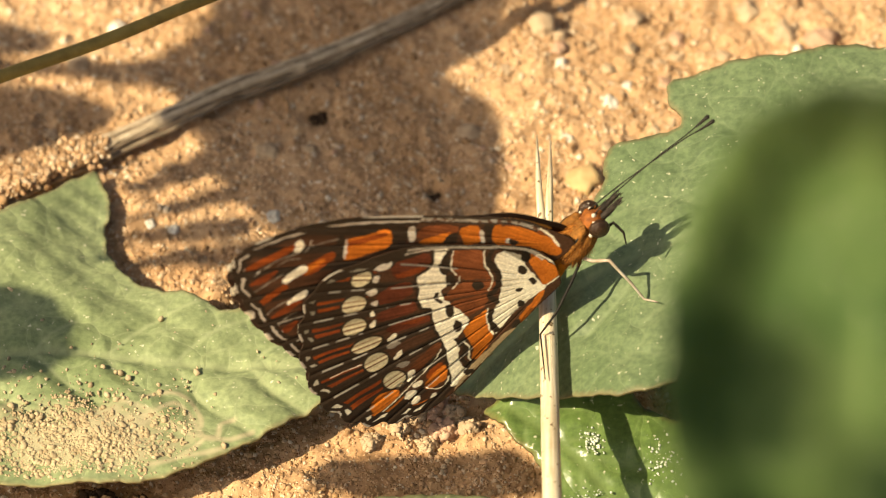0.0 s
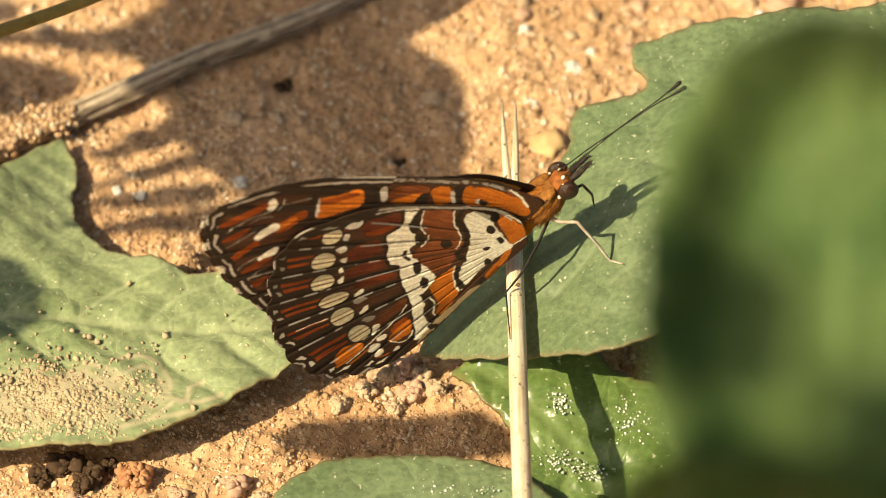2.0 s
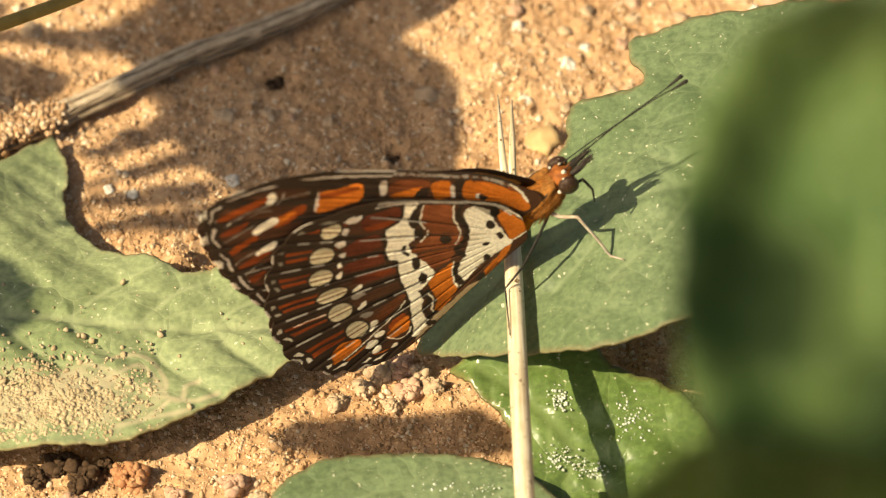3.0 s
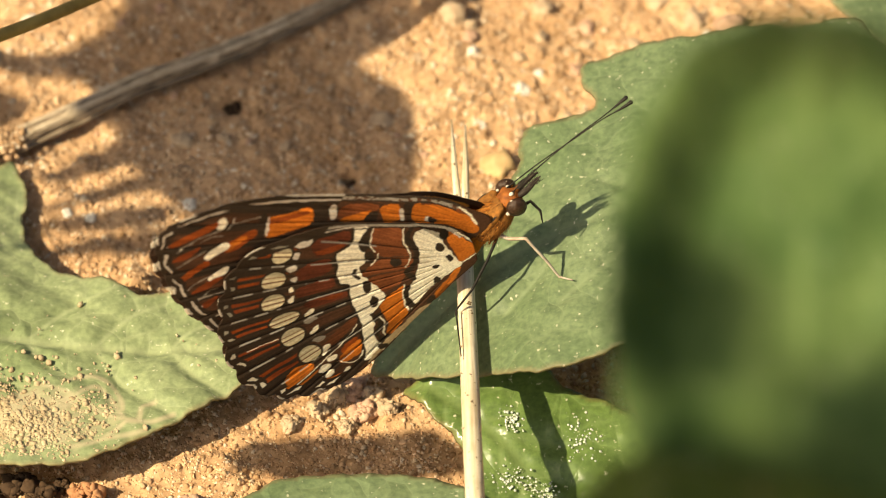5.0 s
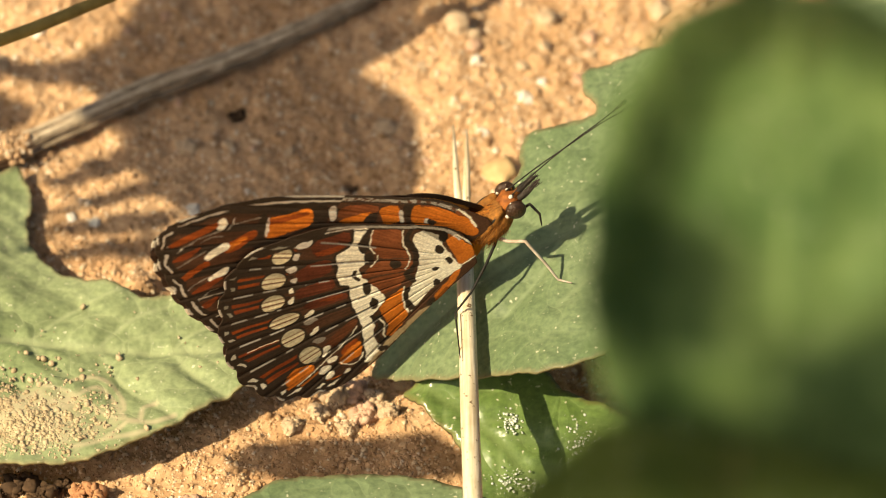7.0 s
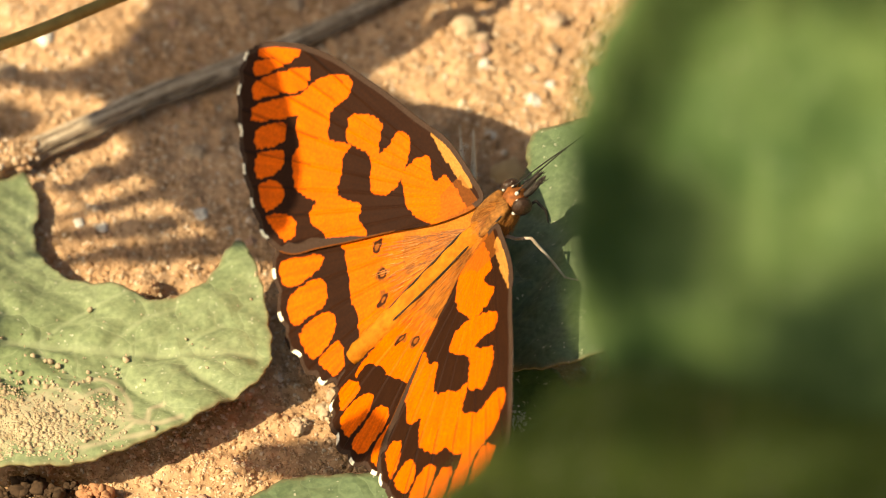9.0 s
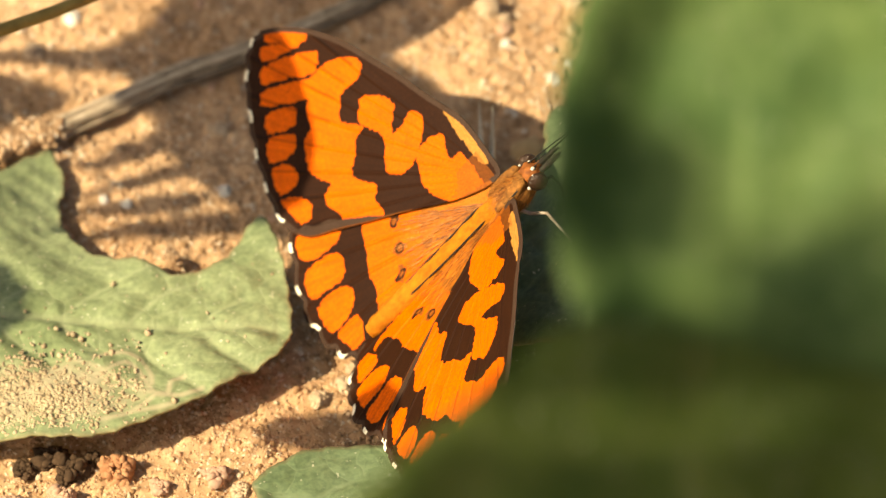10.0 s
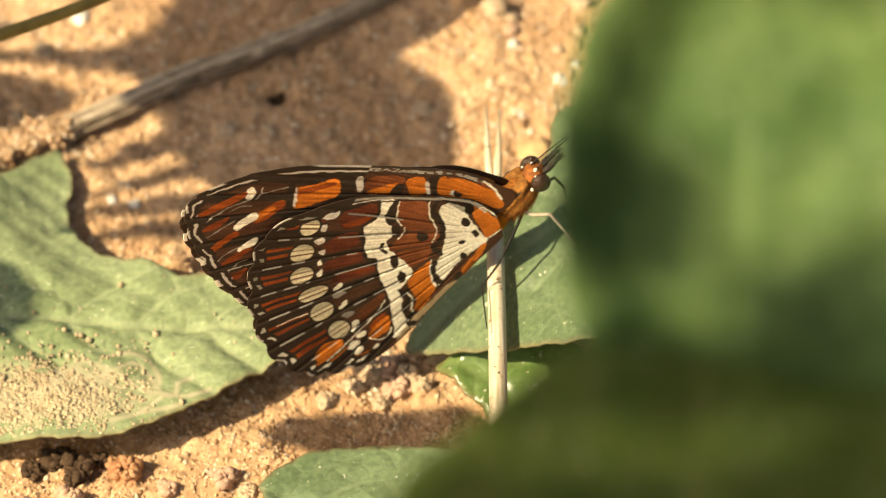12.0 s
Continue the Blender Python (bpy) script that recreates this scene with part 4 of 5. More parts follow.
HIND_UNDER.append(("cream", [(-4.73, 9.43), (-4.16, 8.37), (-4.89, 8.26), (-5.78, 7.82), (-6.17, 7.05), (-7.05, 6.29), (-7.56, 6.33), (-8.13, 5.56), (-8.24, 4.66), (-8.49, 3.84), (-8.78, 2.65), (-9.34, 2.23), (-10.3, 2.13), (-10.92, 2.12), (-11.43, 1.28), (-12.27, 0.61), (-12.79, -0.24), (-13.09, -1.34), (-14.08, -1.05), (-14.74, -0.79), (-13.79, 0.22), (-12.55, 1.73), (-11.33, 3.24), (-10.66, 4.44), (-9.54, 5.55), (-9.2, 6.04), (-9.4, 6.66), (-8.97, 7.35), (-8.15, 8), (-7.34, 8.93), (-6.75, 8.68), (-5.87, 8.59)]))
HIND_UNDER.append(("umber", [(-4.06, 8.01), (-3.33, 6.07), (-3.92, 5.24), (-4.4, 4.96), (-4.68, 4.23), (-5.12, 3.59), (-5.52, 4.47), (-6.05, 5.4), (-5.89, 6.41), (-5.48, 7.13), (-4.7, 7.69)]))
HIND_UNDER.append(("umber", [(-6.75, 5.6), (-5.74, 4.55), (-5.18, 3.19), (-5.84, 2.74), (-6.51, 3.26), (-7.13, 4.1), (-8.19, 5.27), (-8, 5.68), (-7.39, 5.68)]))
HIND_UNDER.append(("umber", [(-8.31, 4.82), (-7.26, 3.98), (-6.37, 2.81), (-6.53, 2.48), (-7.2, 2.31), (-7.82, 2.3), (-8.73, 2.81), (-8.5, 3.72)]))
HIND_UNDER.append(("under_orange", [(-9.12, 2.15), (-7.64, 1.89), (-8.28, 1.22), (-9.04, 0.37), (-9.52, -0.44), (-10.3, -0.67), (-11.65, -0.9), (-11.92, -0.4), (-11, 0.25), (-10.37, 1.42), (-9.89, 2.05)]))
HIND_UNDER.append(("cream", [(-3.2, 4.71), (-2.66, 4.3), (-2.49, 2.86), (-3.02, 1.91), (-3.38, 1.11), (-3.84, -0.02), (-4.06, -0.93), (-5.4, -0.6), (-6.96, -0.36), (-8.83, -0.42), (-9.22, -0.39), (-8.1, 0.81), (-7.22, 1.37), (-6.58, 1.63), (-5.67, 2.09), (-4.78, 2.83), (-4.16, 3.75), (-3.76, 4.35)]))
HIND_UNDER.append(("under_orange", [(-1.95, 2.45), (-2.03, 1.17), (-2.17, -0.12), (-2.44, -1.01), (-3.05, -0.94), (-3.94, -0.63), (-3.57, 0.19), (-3.14, 1.11), (-2.66, 1.9)]))
HIND_UNDER.append(("under_orange", [(-4.32, -1.06), (-5.24, -1.44), (-6.43, -1.61), (-7.61, -1.82), (-8.4, -1.76), (-7.18, -1.04), (-5.76, -0.95), (-4.88, -0.79)]))
HIND_UNDER.append(("buff_pale", [(-5.14, -1.99), (-6.79, -1.96), (-8.44, -1.8), (-10.54, -1.6), (-12.72, -1.34), (-14.92, -1.26), (-14.22, -1.01), (-12.43, -0.83), (-10.62, -0.97), (-8.88, -1.05), (-7.65, -1.73), (-5.9, -1.67)]))
HIND_UNDER.append(("black", [(-3.67, 2.27), (-3.3, 2.39), (-3.13, 2.03), (-3.32, 1.51), (-3.75, 1.39), (-3.92, 1.75)]))
HIND_UNDER.append(("black", [(-2.12, 3.1), (-1.72, 2.73), (-2.37, 2.06), (-2.81, 2.11), (-2.74, 2.63)]))
HIND_UNDER.append(("black", [(-4.07, 0.75), (-3.73, 0.67), (-3.9, 0.1), (-4.28, 0.14)]))
HIND_UNDER.append(("black", [(-5.28, 1.09), (-4.98, 0.97), (-4.92, 0.57), (-5.25, 0.6)]))
HIND_UNDER.append(("black", [(-6.25, 0.03), (-5.85, 0.13), (-5.89, -0.37), (-6.23, -0.59), (-6.42, -0.3)]))
HIND_UNDER.append(("black", [(-8.13, -1.03), (-7.59, -0.97), (-7.39, -1.3), (-7.84, -1.57), (-8.24, -1.37)]))
HIND_UNDER.append(("black", [(-6.88, 6.45), (-6.28, 6.89), (-6, 6.53), (-6.32, 6), (-6.92, 5.84)]))
HIND_UNDER.append(("black", [(-8.77, 4.9), (-8.42, 4.94), (-8.39, 4.45), (-8.94, 3.88), (-9.37, 3.87), (-9.19, 4.45)]))
HIND_UNDER.append(("black", [(-9.74, 3.29), (-9.37, 3.3), (-9.43, 2.72), (-9.89, 2.34), (-10.27, 2.5), (-10.16, 2.96)]))
HIND_UNDER.append(("black", [(-13.24, -0.66), (-12.87, -0.66), (-12.66, -1.17), (-12.85, -1.46), (-13.28, -1.17)]))
HIND_UNDER.append(("black", [(-6.21, 4.51), (-5.78, 4.51), (-5.65, 3.95), (-6.04, 3.58), (-6.39, 3.82)]))
HIND_UNDER.append(("silver", [(-7.74, 13.1), (-7.23, 12.56), (-6.7, 11.86), (-7.26, 11.62), (-7.79, 12.04), (-7.87, 12.53)]))
HIND_UNDER.append(("silver", [(-8.57, 12.22), (-8.17, 11.8), (-8.75, 11.48), (-8.89, 11.81)]))
HIND_UNDER.append(("silver", [(-9.9, 11.67), (-9.37, 11.24), (-9.65, 10.88), (-9.99, 11.13)]))
HIND_UNDER.append(("silver", [(-10.55, 10.61), (-10.19, 10.31), (-10.6, 9.99), (-10.75, 10.36)]))
HIND_UNDER.append(("cream", [(-11.39, 10), (-11.11, 9.92), (-11.45, 9.55), (-11.59, 9.76)]))
HIND_UNDER.append(("cream", [(-12.3, 9.28), (-11.73, 9.23), (-12.11, 8.82), (-12.51, 8.91)]))
HIND_UNDER.append(("cream", [(-12.95, 7.01), (-12.36, 7.05), (-12.18, 6.75), (-12.54, 6.59), (-12.97, 6.76)]))
HIND_UNDER.append(("cream", [(-14.25, 5.28), (-13.65, 5.44), (-13.29, 5.31), (-13.77, 4.99), (-14.21, 5.03)]))
HIND_UNDER.append(("silver_dim", [(-13.42, 6.69), (-12.77, 6.26), (-12.84, 5.85), (-13.51, 6.15)]))
HIND_UNDER.append(("silver_dim", [(-14.78, 4.62), (-14.18, 4.49), (-13.94, 3.9), (-14.51, 3.95)]))
HIND_UNDER.append(("cream", [(-15.57, 2.96), (-14.99, 3.33), (-14.53, 3.24), (-14.57, 2.91), (-15.15, 2.66), (-15.6, 2.71)]))
HIND_UNDER.append(("cream", [(-15.87, 2.16), (-15.36, 2.12), (-15.04, 1.78), (-15.43, 1.53), (-15.84, 1.79)]))
HIND_UNDER.append(("cream", [(-16.98, 1.89), (-16.51, 2.09), (-16.12, 1.87), (-16.09, 1.49), (-16.45, 1.33), (-16.93, 1.46)]))
HIND_UNDER.append(("cream", [(-17.22, 0.96), (-16.75, 1.17), (-16.33, 1.03), (-16.57, 0.7), (-17.04, 0.66)]))
HIND_UNDER.append(("cream", [(-16.32, -0.06), (-15.81, 0.18), (-15.65, -0.07), (-15.98, -0.32), (-16.35, -0.32)]))
HIND_UNDER.append(("under_orange", [(-18.69, 3.78), (-17.6, 4.09), (-16.66, 3.23), (-16.67, 2.64), (-17.93, 2.92), (-18.93, 3.16)]))
HIND_UNDER.append(("under_orange", [(-18.07, 0.64), (-17.18, 0.54), (-16.36, 0.02), (-16.52, -0.49), (-17.5, -0.17), (-18.11, 0.13)]))
HIND_STROKES.append(("black", 0.242, [(-4.77, 9.51), (-5.76, 8.75), (-6.56, 8.8), (-7.15, 9.05), (-7.59, 8.81), (-8.18, 8.08), (-9, 7.43), (-9.51, 6.62), (-9.33, 5.92), (-10, 5.18), (-10.71, 4.4), (-11.24, 3.32), (-12.33, 1.94), (-13.57, 0.43), (-14.53, -0.54)]))
HIND_STROKES.append(("black", 0.484, [(-4.13, 8.17), (-4.79, 8.18), (-5.66, 7.82), (-6.09, 7.14)]))
HIND_STROKES.append(("black", 0.308, [(-7.94, 6.37), (-8.34, 6.17), (-8.46, 5.6)]))
HIND_STROKES.append(("black", 0.308, [(-10.88, 2.04), (-11.14, 1.04), (-11.61, 0.66), (-12.12, 0.4), (-12.42, -0.24)]))
HIND_STROKES.append(("black", 0.44, [(-2.97, 5.27), (-3.87, 4.99), (-4.34, 3.75), (-4.95, 2.95), (-5.85, 2.49), (-6.42, 2.65), (-6.75, 1.58)]))
HIND_STROKES.append(("black", 0.44, [(-7.53, 1.36), (-8.1, 1.1), (-8.62, 0.55), (-8.9, -0.25)]))
HIND_STROKES.append(("cream", 0.096, [(-3.24, 5.87), (-4.02, 5.2), (-4.69, 3.99), (-5.26, 3.35), (-6.09, 3.02)]))
HIND_STROKES.append(("cream", 0.096, [(-4.18, 8.01), (-4.95, 7.57), (-5.65, 6.97), (-5.9, 6.29)]))
HIND_STROKES.append(("cream", 0.096, [(-7.48, 1.81), (-8.3, 1.26), (-9.03, 0.33), (-9.37, -0.35)]))
HIND_STROKES.append(("cream", 0.096, [(-10.82, 1.29), (-11.12, 0.54), (-11.83, -0.02), (-12.07, -0.48)]))
HIND_STROKES.append(("cream", 0.083, [(-7.01, 5.64), (-6.4, 5.64), (-5.92, 5.92)]))
HIND_STROKES.append(("cream", 0.102, [(-1.87, 2.53), (-1.89, 0.72), (-2.13, -0.36), (-2.45, -1.14), (-3, -1.07), (-4.01, -0.76)]))
HIND_STROKES.append(("silver", 0.128, [(-4.97, 10.12), (-3.71, 7.88), (-2.6, 5.5), (-1.95, 3.25), (-2.07, 1.13)]))
HIND_STROKES.append(("black", 0.132, [(-5.18, 9.92), (-3.92, 7.68), (-2.81, 5.31), (-2.24, 3.1)]))
HIND_STROKES.append(("silver", 0.128, [(-4.97, 10.12), (-6.25, 11.77), (-7.6, 13.35), (-8.78, 14.53), (-9.87, 15.22)]))
HIND_STROKES.append(("cream", 0.096, [(-15.57, 1.11), (-15.28, 0.1), (-14.56, -0.16), (-13.94, 0.13)]))
HIND_STROKES.append(("cream", 0.077, [(-19.51, 2.79), (-16.93, 2.39), (-15.18, 2.28), (-13.42, 2.19), (-12.08, 2.53)]))
HIND_STROKES.append(("cream", 0.07, [(-17.49, 8.79), (-16.04, 7.82), (-14.76, 6.71)]))
FORE_STROKES.append(("cream", 0.16, [(0.2, 3.4), (-0.1, 1.9), (-0.7, 0.6)]))


TONES = {"orange": (0.66, 0.108, 0.002), "dusky": (0.24, 0.068, 0.008), "buff": (0.42, 0.19, 0.04), "tawny": (0.40, 0.135, 0.016), "grey": (0.048, 0.028, 0.019), "dark": (0.022, 0.0065, 0.0015),
         "under_orange": (0.58, 0.165, 0.024), "rust": (0.27, 0.060, 0.013), "umber": (0.21, 0.066, 0.025), "maroon": (0.125, 0.034, 0.017), "cream": (0.86, 0.82, 0.66),
         "black": (0.032, 0.022, 0.015), "brown": (0.072, 0.034, 0.019), "silver": (0.54, 0.50, 0.43),
         "silver_dim": (0.24, 0.215, 0.18), "straw": (0.68, 0.62, 0.42), "rust_dark": (0.19, 0.042, 0.012), "umber_dark": (0.12, 0.042, 0.018), "buff_pale": (0.40, 0.30, 0.18)}


def tone(name):
    return np.array((*TONES[name], 1.0))


def paint_patches(col, q, patches, names, edge, seed):
    """Lays colour patches with slightly ragged edges over col."""
    w = q + edge * np.column_stack([wobble(q, 0.16, seed), wobble(q, 0.16, seed + 3)]) + edge * 0.7 * np.column_stack([wobble(q, 0.5, seed + 5), wobble(q, 0.5, seed + 8)])
    for key, polys in patches.items():
        for poly in polys:
            col[inside(w, curve_through(poly, 4))] = tone(names.get(key, key))
    return col


def rays(q, hub):
    d = q - np.asarray(hub)
    return np.degrees(np.arctan2(d[:, 1], -d[:, 0])), np.hypot(d[:, 0], d[:, 1])


def cells(angle, bounds):
    """The number of the cell between veins, and -1..1 across it."""
    b = np.asarray(bounds)
    k = np.clip(np.searchsorted(b, angle) - 1, 0, len(b) - 2)
    return k, 2 * (angle - b[k]) / (b[k + 1] - b[k]) - 1


def fore_upper(q, rim):
    col = np.tile(tone("dark"), (len(q), 1))
    paint_patches(col, q, FORE_UPPER, {}, 0.09, 1)
    ang, r = rays(q, (-0.3, -0.3))
    _, s = cells(ang, FORE_VEINS)
    thin = (np.abs(s) > 0.94) & (r > 16)
    col[thin] = col[thin] * 0.45
    base = (r < 3.6 + 0.5 * wobble(q, 0.4, 7)) & (q[:, 1] < 2.4) & (q[:, 0] < -0.5)
    col[base] = 0.5 * col[base] + 0.5 * tone("dusky")
    striated(col, ang, r, 1.6, 0.10)
    seam, _ = nearest_on(q, np.array([(-15.5, 8.8), (-10.9, 5.5), (-7.5, 3.3), (-4.3, 1.1), (-1.6, -0.2)]), False)
    col[(rim < 0.42) & (seam > 0.6)] = tone("grey")
    inner = (q[:, 1] < 9.5) & (q[:, 0] < -6) & (q[:, 0] - 1.5 * q[:, 1] < -12.0)
    col[inner & (rim < np.clip((-q[:, 0] - 8.5) / 4.5, 0, 1) * 0.85 + 0.1 * wobble(q, 0.8, 4))] = tone("grey")
    col[inner & (rim < 0.10)] = tone("dusky") * 0.6
    col[(rim < 0.26) & (np.abs(s) < 0.3) & (r > 15) & (q[:, 0] < -9) & (q[:, 1] > 11)] = tone("cream")
    return col


def hind_upper(q, rim):
    col = np.tile(tone("dark"), (len(q), 1))
    paint_patches(col, q, HIND_UPPER, {}, 0.09, 2)
    ang, r = rays(q, HIND_HUB)
    soft = (np.clip((9.0 - r + 0.8 * wobble(np.column_stack([ang * 0.22, r * 0.3]), 1.0, 2)) / 4.0, 0, 0.85))[:, None]
    col = col * (1 - soft) + tone("tawny") * soft
    for x, y, a, b in ((-9.7, 5.45, 0.34, 0.55), (-10.95, 3.75, 0.36, 0.42), (-12.3, 2.35, 0.26, 0.62)):
        d = np.hypot((q[:, 0] - x) / b, (q[:, 1] - y) / a) + 0.25 * wobble(q, 0.3, 3)
        col[d < 1] = tone("dusky")
        col[(d > 0.55) & (d < 1.05)] = tone("dark") * 1.5
    striated(col, ang, r, 1.6, 0.14)
    col[rim < 0.34] = tone("grey")
    col[(rim < 0.32) & (np.sin(ang * 0.62) > 0.75) & (r > 13) & (ang < 62)] = tone("cream")
    return col


FORE_VEINS = [14, 26, 33, 40, 46.5, 53, 60, 66, 71, 76, 90]
HIND_VEINS = [-8, 2, 9, 17, 27.8, 37.6, 46.1, 54.5, 63.4, 74, 96]
HIND_HUB = (-3.2, -0.9)
HIND_SPOTS = [(20.7, 13.49, 0.95, 0.8), (31.9, 13.84, 0.94, 0.88), (40.6, 14.04, 0.64, 1.13), (49.1, 14.79, 0.8, 0.87), (57.7, 14.95, 0.85, 0.89), (67.3, 14.94, 0.81, 0.72)]


def under_margin(col, q, rim, ang, k, s, r, pairs):
    """Black margin with silvery lunules: two to a cell on the hindwing, a broken line on the forewing."""
    far = r > 12.5
    ragged = 0.10 * wobble(q, 0.45, 7)
    edge = (rim < 1.0 + 1.2 * ragged) & far
    col[edge] = tone("black")
    if pairs:
        bend = 0.25 * (np.abs(s) - 0.34)
        lun = (rim > 0.44 + bend + ragged) & (rim < 0.76 + bend - ragged) & (np.abs(np.abs(s) - 0.36) < 0.19 - 0.0014 * ang + ragged) & far
        shine = np.clip(1.2 - ang / 55, 0.28, 1.0)[:, None]
        col[lun] = (tone("cream") * shine)[lun]
    else:
        lun = (np.abs(rim - 0.55 - 0.8 * ragged) < 0.09 + 0.5 * ragged) & (np.abs(s) < 0.8) & far
        col[lun] = tone("silver")
    dots = (rim < 0.16) & (np.abs(s) < 0.30) & far
    col[dots] = tone("silver") * 0.8
    return col


def paint_under(col, q, patches, strokes, seed):
    """Colour patches one over another, then strokes of a given width, all with slightly ragged edges."""
    w = q + 0.045 * np.column_stack([wobble(q, 0.16, seed), wobble(q, 0.16, seed + 3)]) + 0.04 * np.column_stack([wobble(q, 0.5, seed + 5), wobble(q, 0.5, seed + 8)])
    for key, poly in patches:
        line = curve_through(poly, 4)
        hit = inside(w, line)
        col[hit] = tone(key)
        if key in ("maroon", "umber", "umber_dark", "under_orange"):
            lo, hi = line[:, 0].min(), line[:, 0].max()
            fade = np.clip((w[hit, 0] - lo) / (hi - lo), 0, 1)
            col[hit, :3] *= (0.62 + 0.5 * fade + 0.12 * wobble(q[hit], 0.6, seed))[:, None]
    for key, width, line in strokes:
        d, _ = nearest_on(w, curve_through(line, 5, False), False)
        col[d < width * (0.5 + 0.12 * wobble(q, 0.5, seed + 1))] = tone(key)
    return col


def fore_under(q, rim):
    col = np.tile(tone("brown"), (len(q), 1))
    ang, r = rays(q, (-0.6, -0.2))
    k, s = cells(ang, FORE_VEINS)
    col[(np.abs(s) > 0.6) & (r > 9)] = tone("black")
    paint_under(col, q, FORE_UNDER, FORE_STROKES, 3)
    hair = (np.abs(s - 0.85) < 0.05) & (r > 15) & (r < 23) & (ang < 58) & (wobble(q, 0.5, 3) > -0.45)
    col[hair] = tone("silver") * 0.7
    costa = (rim < 0.62) & (q[:, 0] > -9.5) & (q[:, 1] < 23.4) & (q[:, 1] > 3.0)
    col[costa] = tone("black") * 1.5
    col[costa & (np.abs(rim - 0.34) < 0.13 + 0.04 * wobble(q, 0.5, 2))] = tone("silver") * 0.62
    col[costa & (np.abs(rim - 0.34) < 0.13) & (wobble(q, 0.22, 9) > 0.25)] = tone("brown") * 1.5
    striated(col, ang, r, 1.6, 0.30)
    return under_margin(col, q, rim, ang, k, s, r, False)


def hind_under(q, rim):
    col = np.tile(tone("brown"), (len(q), 1))
    ang, r = rays(q, HIND_HUB)
    jit = 0.10 * wobble(q, 1.0, 5)
    k, s = cells(ang, HIND_VEINS)
    col[(np.abs(s) > 0.52) & (r > 7.5)] = tone("black")
    col[((np.abs(s) > 0.40) | (np.abs(s + 0.7 * jit) < 0.12)) & (r > 13.5)] = tone("black")
    # two rust rays in each cell towards the margin, a dark fold between them
    red = (np.abs(np.abs(s + 0.7 * jit) - 0.25) < 0.11 + 0.05 * wobble(q, 2.0, 4)) & (r > 14.0) & (r < 18.4 + jit * 3)
    col[red] = tone("rust_dark")
    col[red & (wobble(q, 1.3, 7) > 0.1)] = tone("rust") * 0.9
    warm = red & (k < 3)
    col[warm] = tone("under_orange") * 0.75
    paint_under(col, q, HIND_UNDER, HIND_STROKES, 6)
    for a, rr, wa, wr in HIND_SPOTS:
        da = np.radians(ang - a) * rr
        hit = (da / wa) ** 2 + ((r - rr) / wr) ** 2 < 1 + 0.25 * jit
        col[(da / (wa + 0.2)) ** 2 + ((r - rr) / (wr + 0.2)) ** 2 < 1] = tone("black")
        col[hit] = tone("straw")
        col[hit & (da > 0.18)] = tone("straw") * 0.66
        col[hit & (np.abs(da + 0.14) < 0.075)] = tone("brown") * 2.4
        col[hit & (np.abs(da - 0.3) < 0.04)] = tone("brown") * 3.0
    vein = (np.abs(s) > 0.93) & (r > 3.0) & (r < 11.0)
    col[vein] = col[vein] * 0.35
    hair = (np.abs(s - 0.90) < 0.045) & (r > 14.2) & (r < 18.4) & (wobble(q, 0.55, 3) > -0.25)
    hair |= (np.abs(s - 0.88) < 0.05) & (r > 7.8) & (r < 12.4) & (ang > 8) & (wobble(q, 0.6, 6) > -0.2)
    col[hair] = tone("silver") * 0.45
    costa = (rim < 0.34) & (ang > 60) & (q[:, 0] > -11.0) & (r > 3.0)
    col[costa] = tone("silver") * 0.55
    col[costa & (rim < 0.12)] = tone("black")
    striated(col, ang, r, 1.6, 0.24)
    return under_margin(col, q, rim, ang, k, s, r, True)


def striated(col, ang, r, cross, amount):
    """Fine streaks of scales that run out from the wing's root."""
    w = np.column_stack([ang * cross, r * 0.55])
    f = 1 + amount * (wobble(w, 1.0, 3) + 0.7 * wobble(w * np.array((2.7, 1.3)), 1.0, 6))
    col[:, :3] *= np.clip(f, 0.35, 1.7)[:, None]
    return col


def scalloped(outline, first, last, count, depth):
    """The outline with a wavy outer margin between two of its points."""
    n = 10
    o = curve_through(outline, n)
    i0, i1 = first * n, last * n
    mid = o.mean(0)
    for i in range(i0, i1):
        w = abs(math.sin(math.pi * count * (i - i0) / (i1 - i0)))
        d = o[i] - mid
        o[i] = o[i] + d / np.hypot(*d) * depth * (w - 0.5)
    return o


def wing_mesh(name, outline, upper, under, veins, hub, side, camber):
    def height(q):
        ang, r = rays(q, hub)
        _, s = cells(ang, veins)
        ridge = 0.09 * np.exp(-((1 - np.abs(s)) / 0.12) ** 2) * np.clip(r / 6, 0, 1)
        return camber * np.sin(np.clip(r / 24, 0, 1) * math.pi) * 0.6 + ridge + 0.05 * wobble(q, 2.2, 3)

    def values(q, up):
        rim, _ = nearest_on(q, outline)
        side_paint = upper if up else under
        col = sum(side_paint(q + np.array(o), rim) for o in ((0.02, 0.009), (-0.018, 0.016), (-0.002, -0.025))) / 3
        return [("paint", "FLOAT_COLOR", col)]
    me = lamina_mesh(name, outline, 0.065, height, 0.05, values)
    if side < 0:
        me.transform(Matrix.Diagonal((1, -1, 1, 1)))
        me.flip_normals()
    me.materials.append(WING)
    return me


BODY = Matrix.Translation((0.00893, -0.01228, 0.01642)) @ Euler((radians(-1.2), radians(-46.8), radians(19.4))).to_matrix().to_4x4()


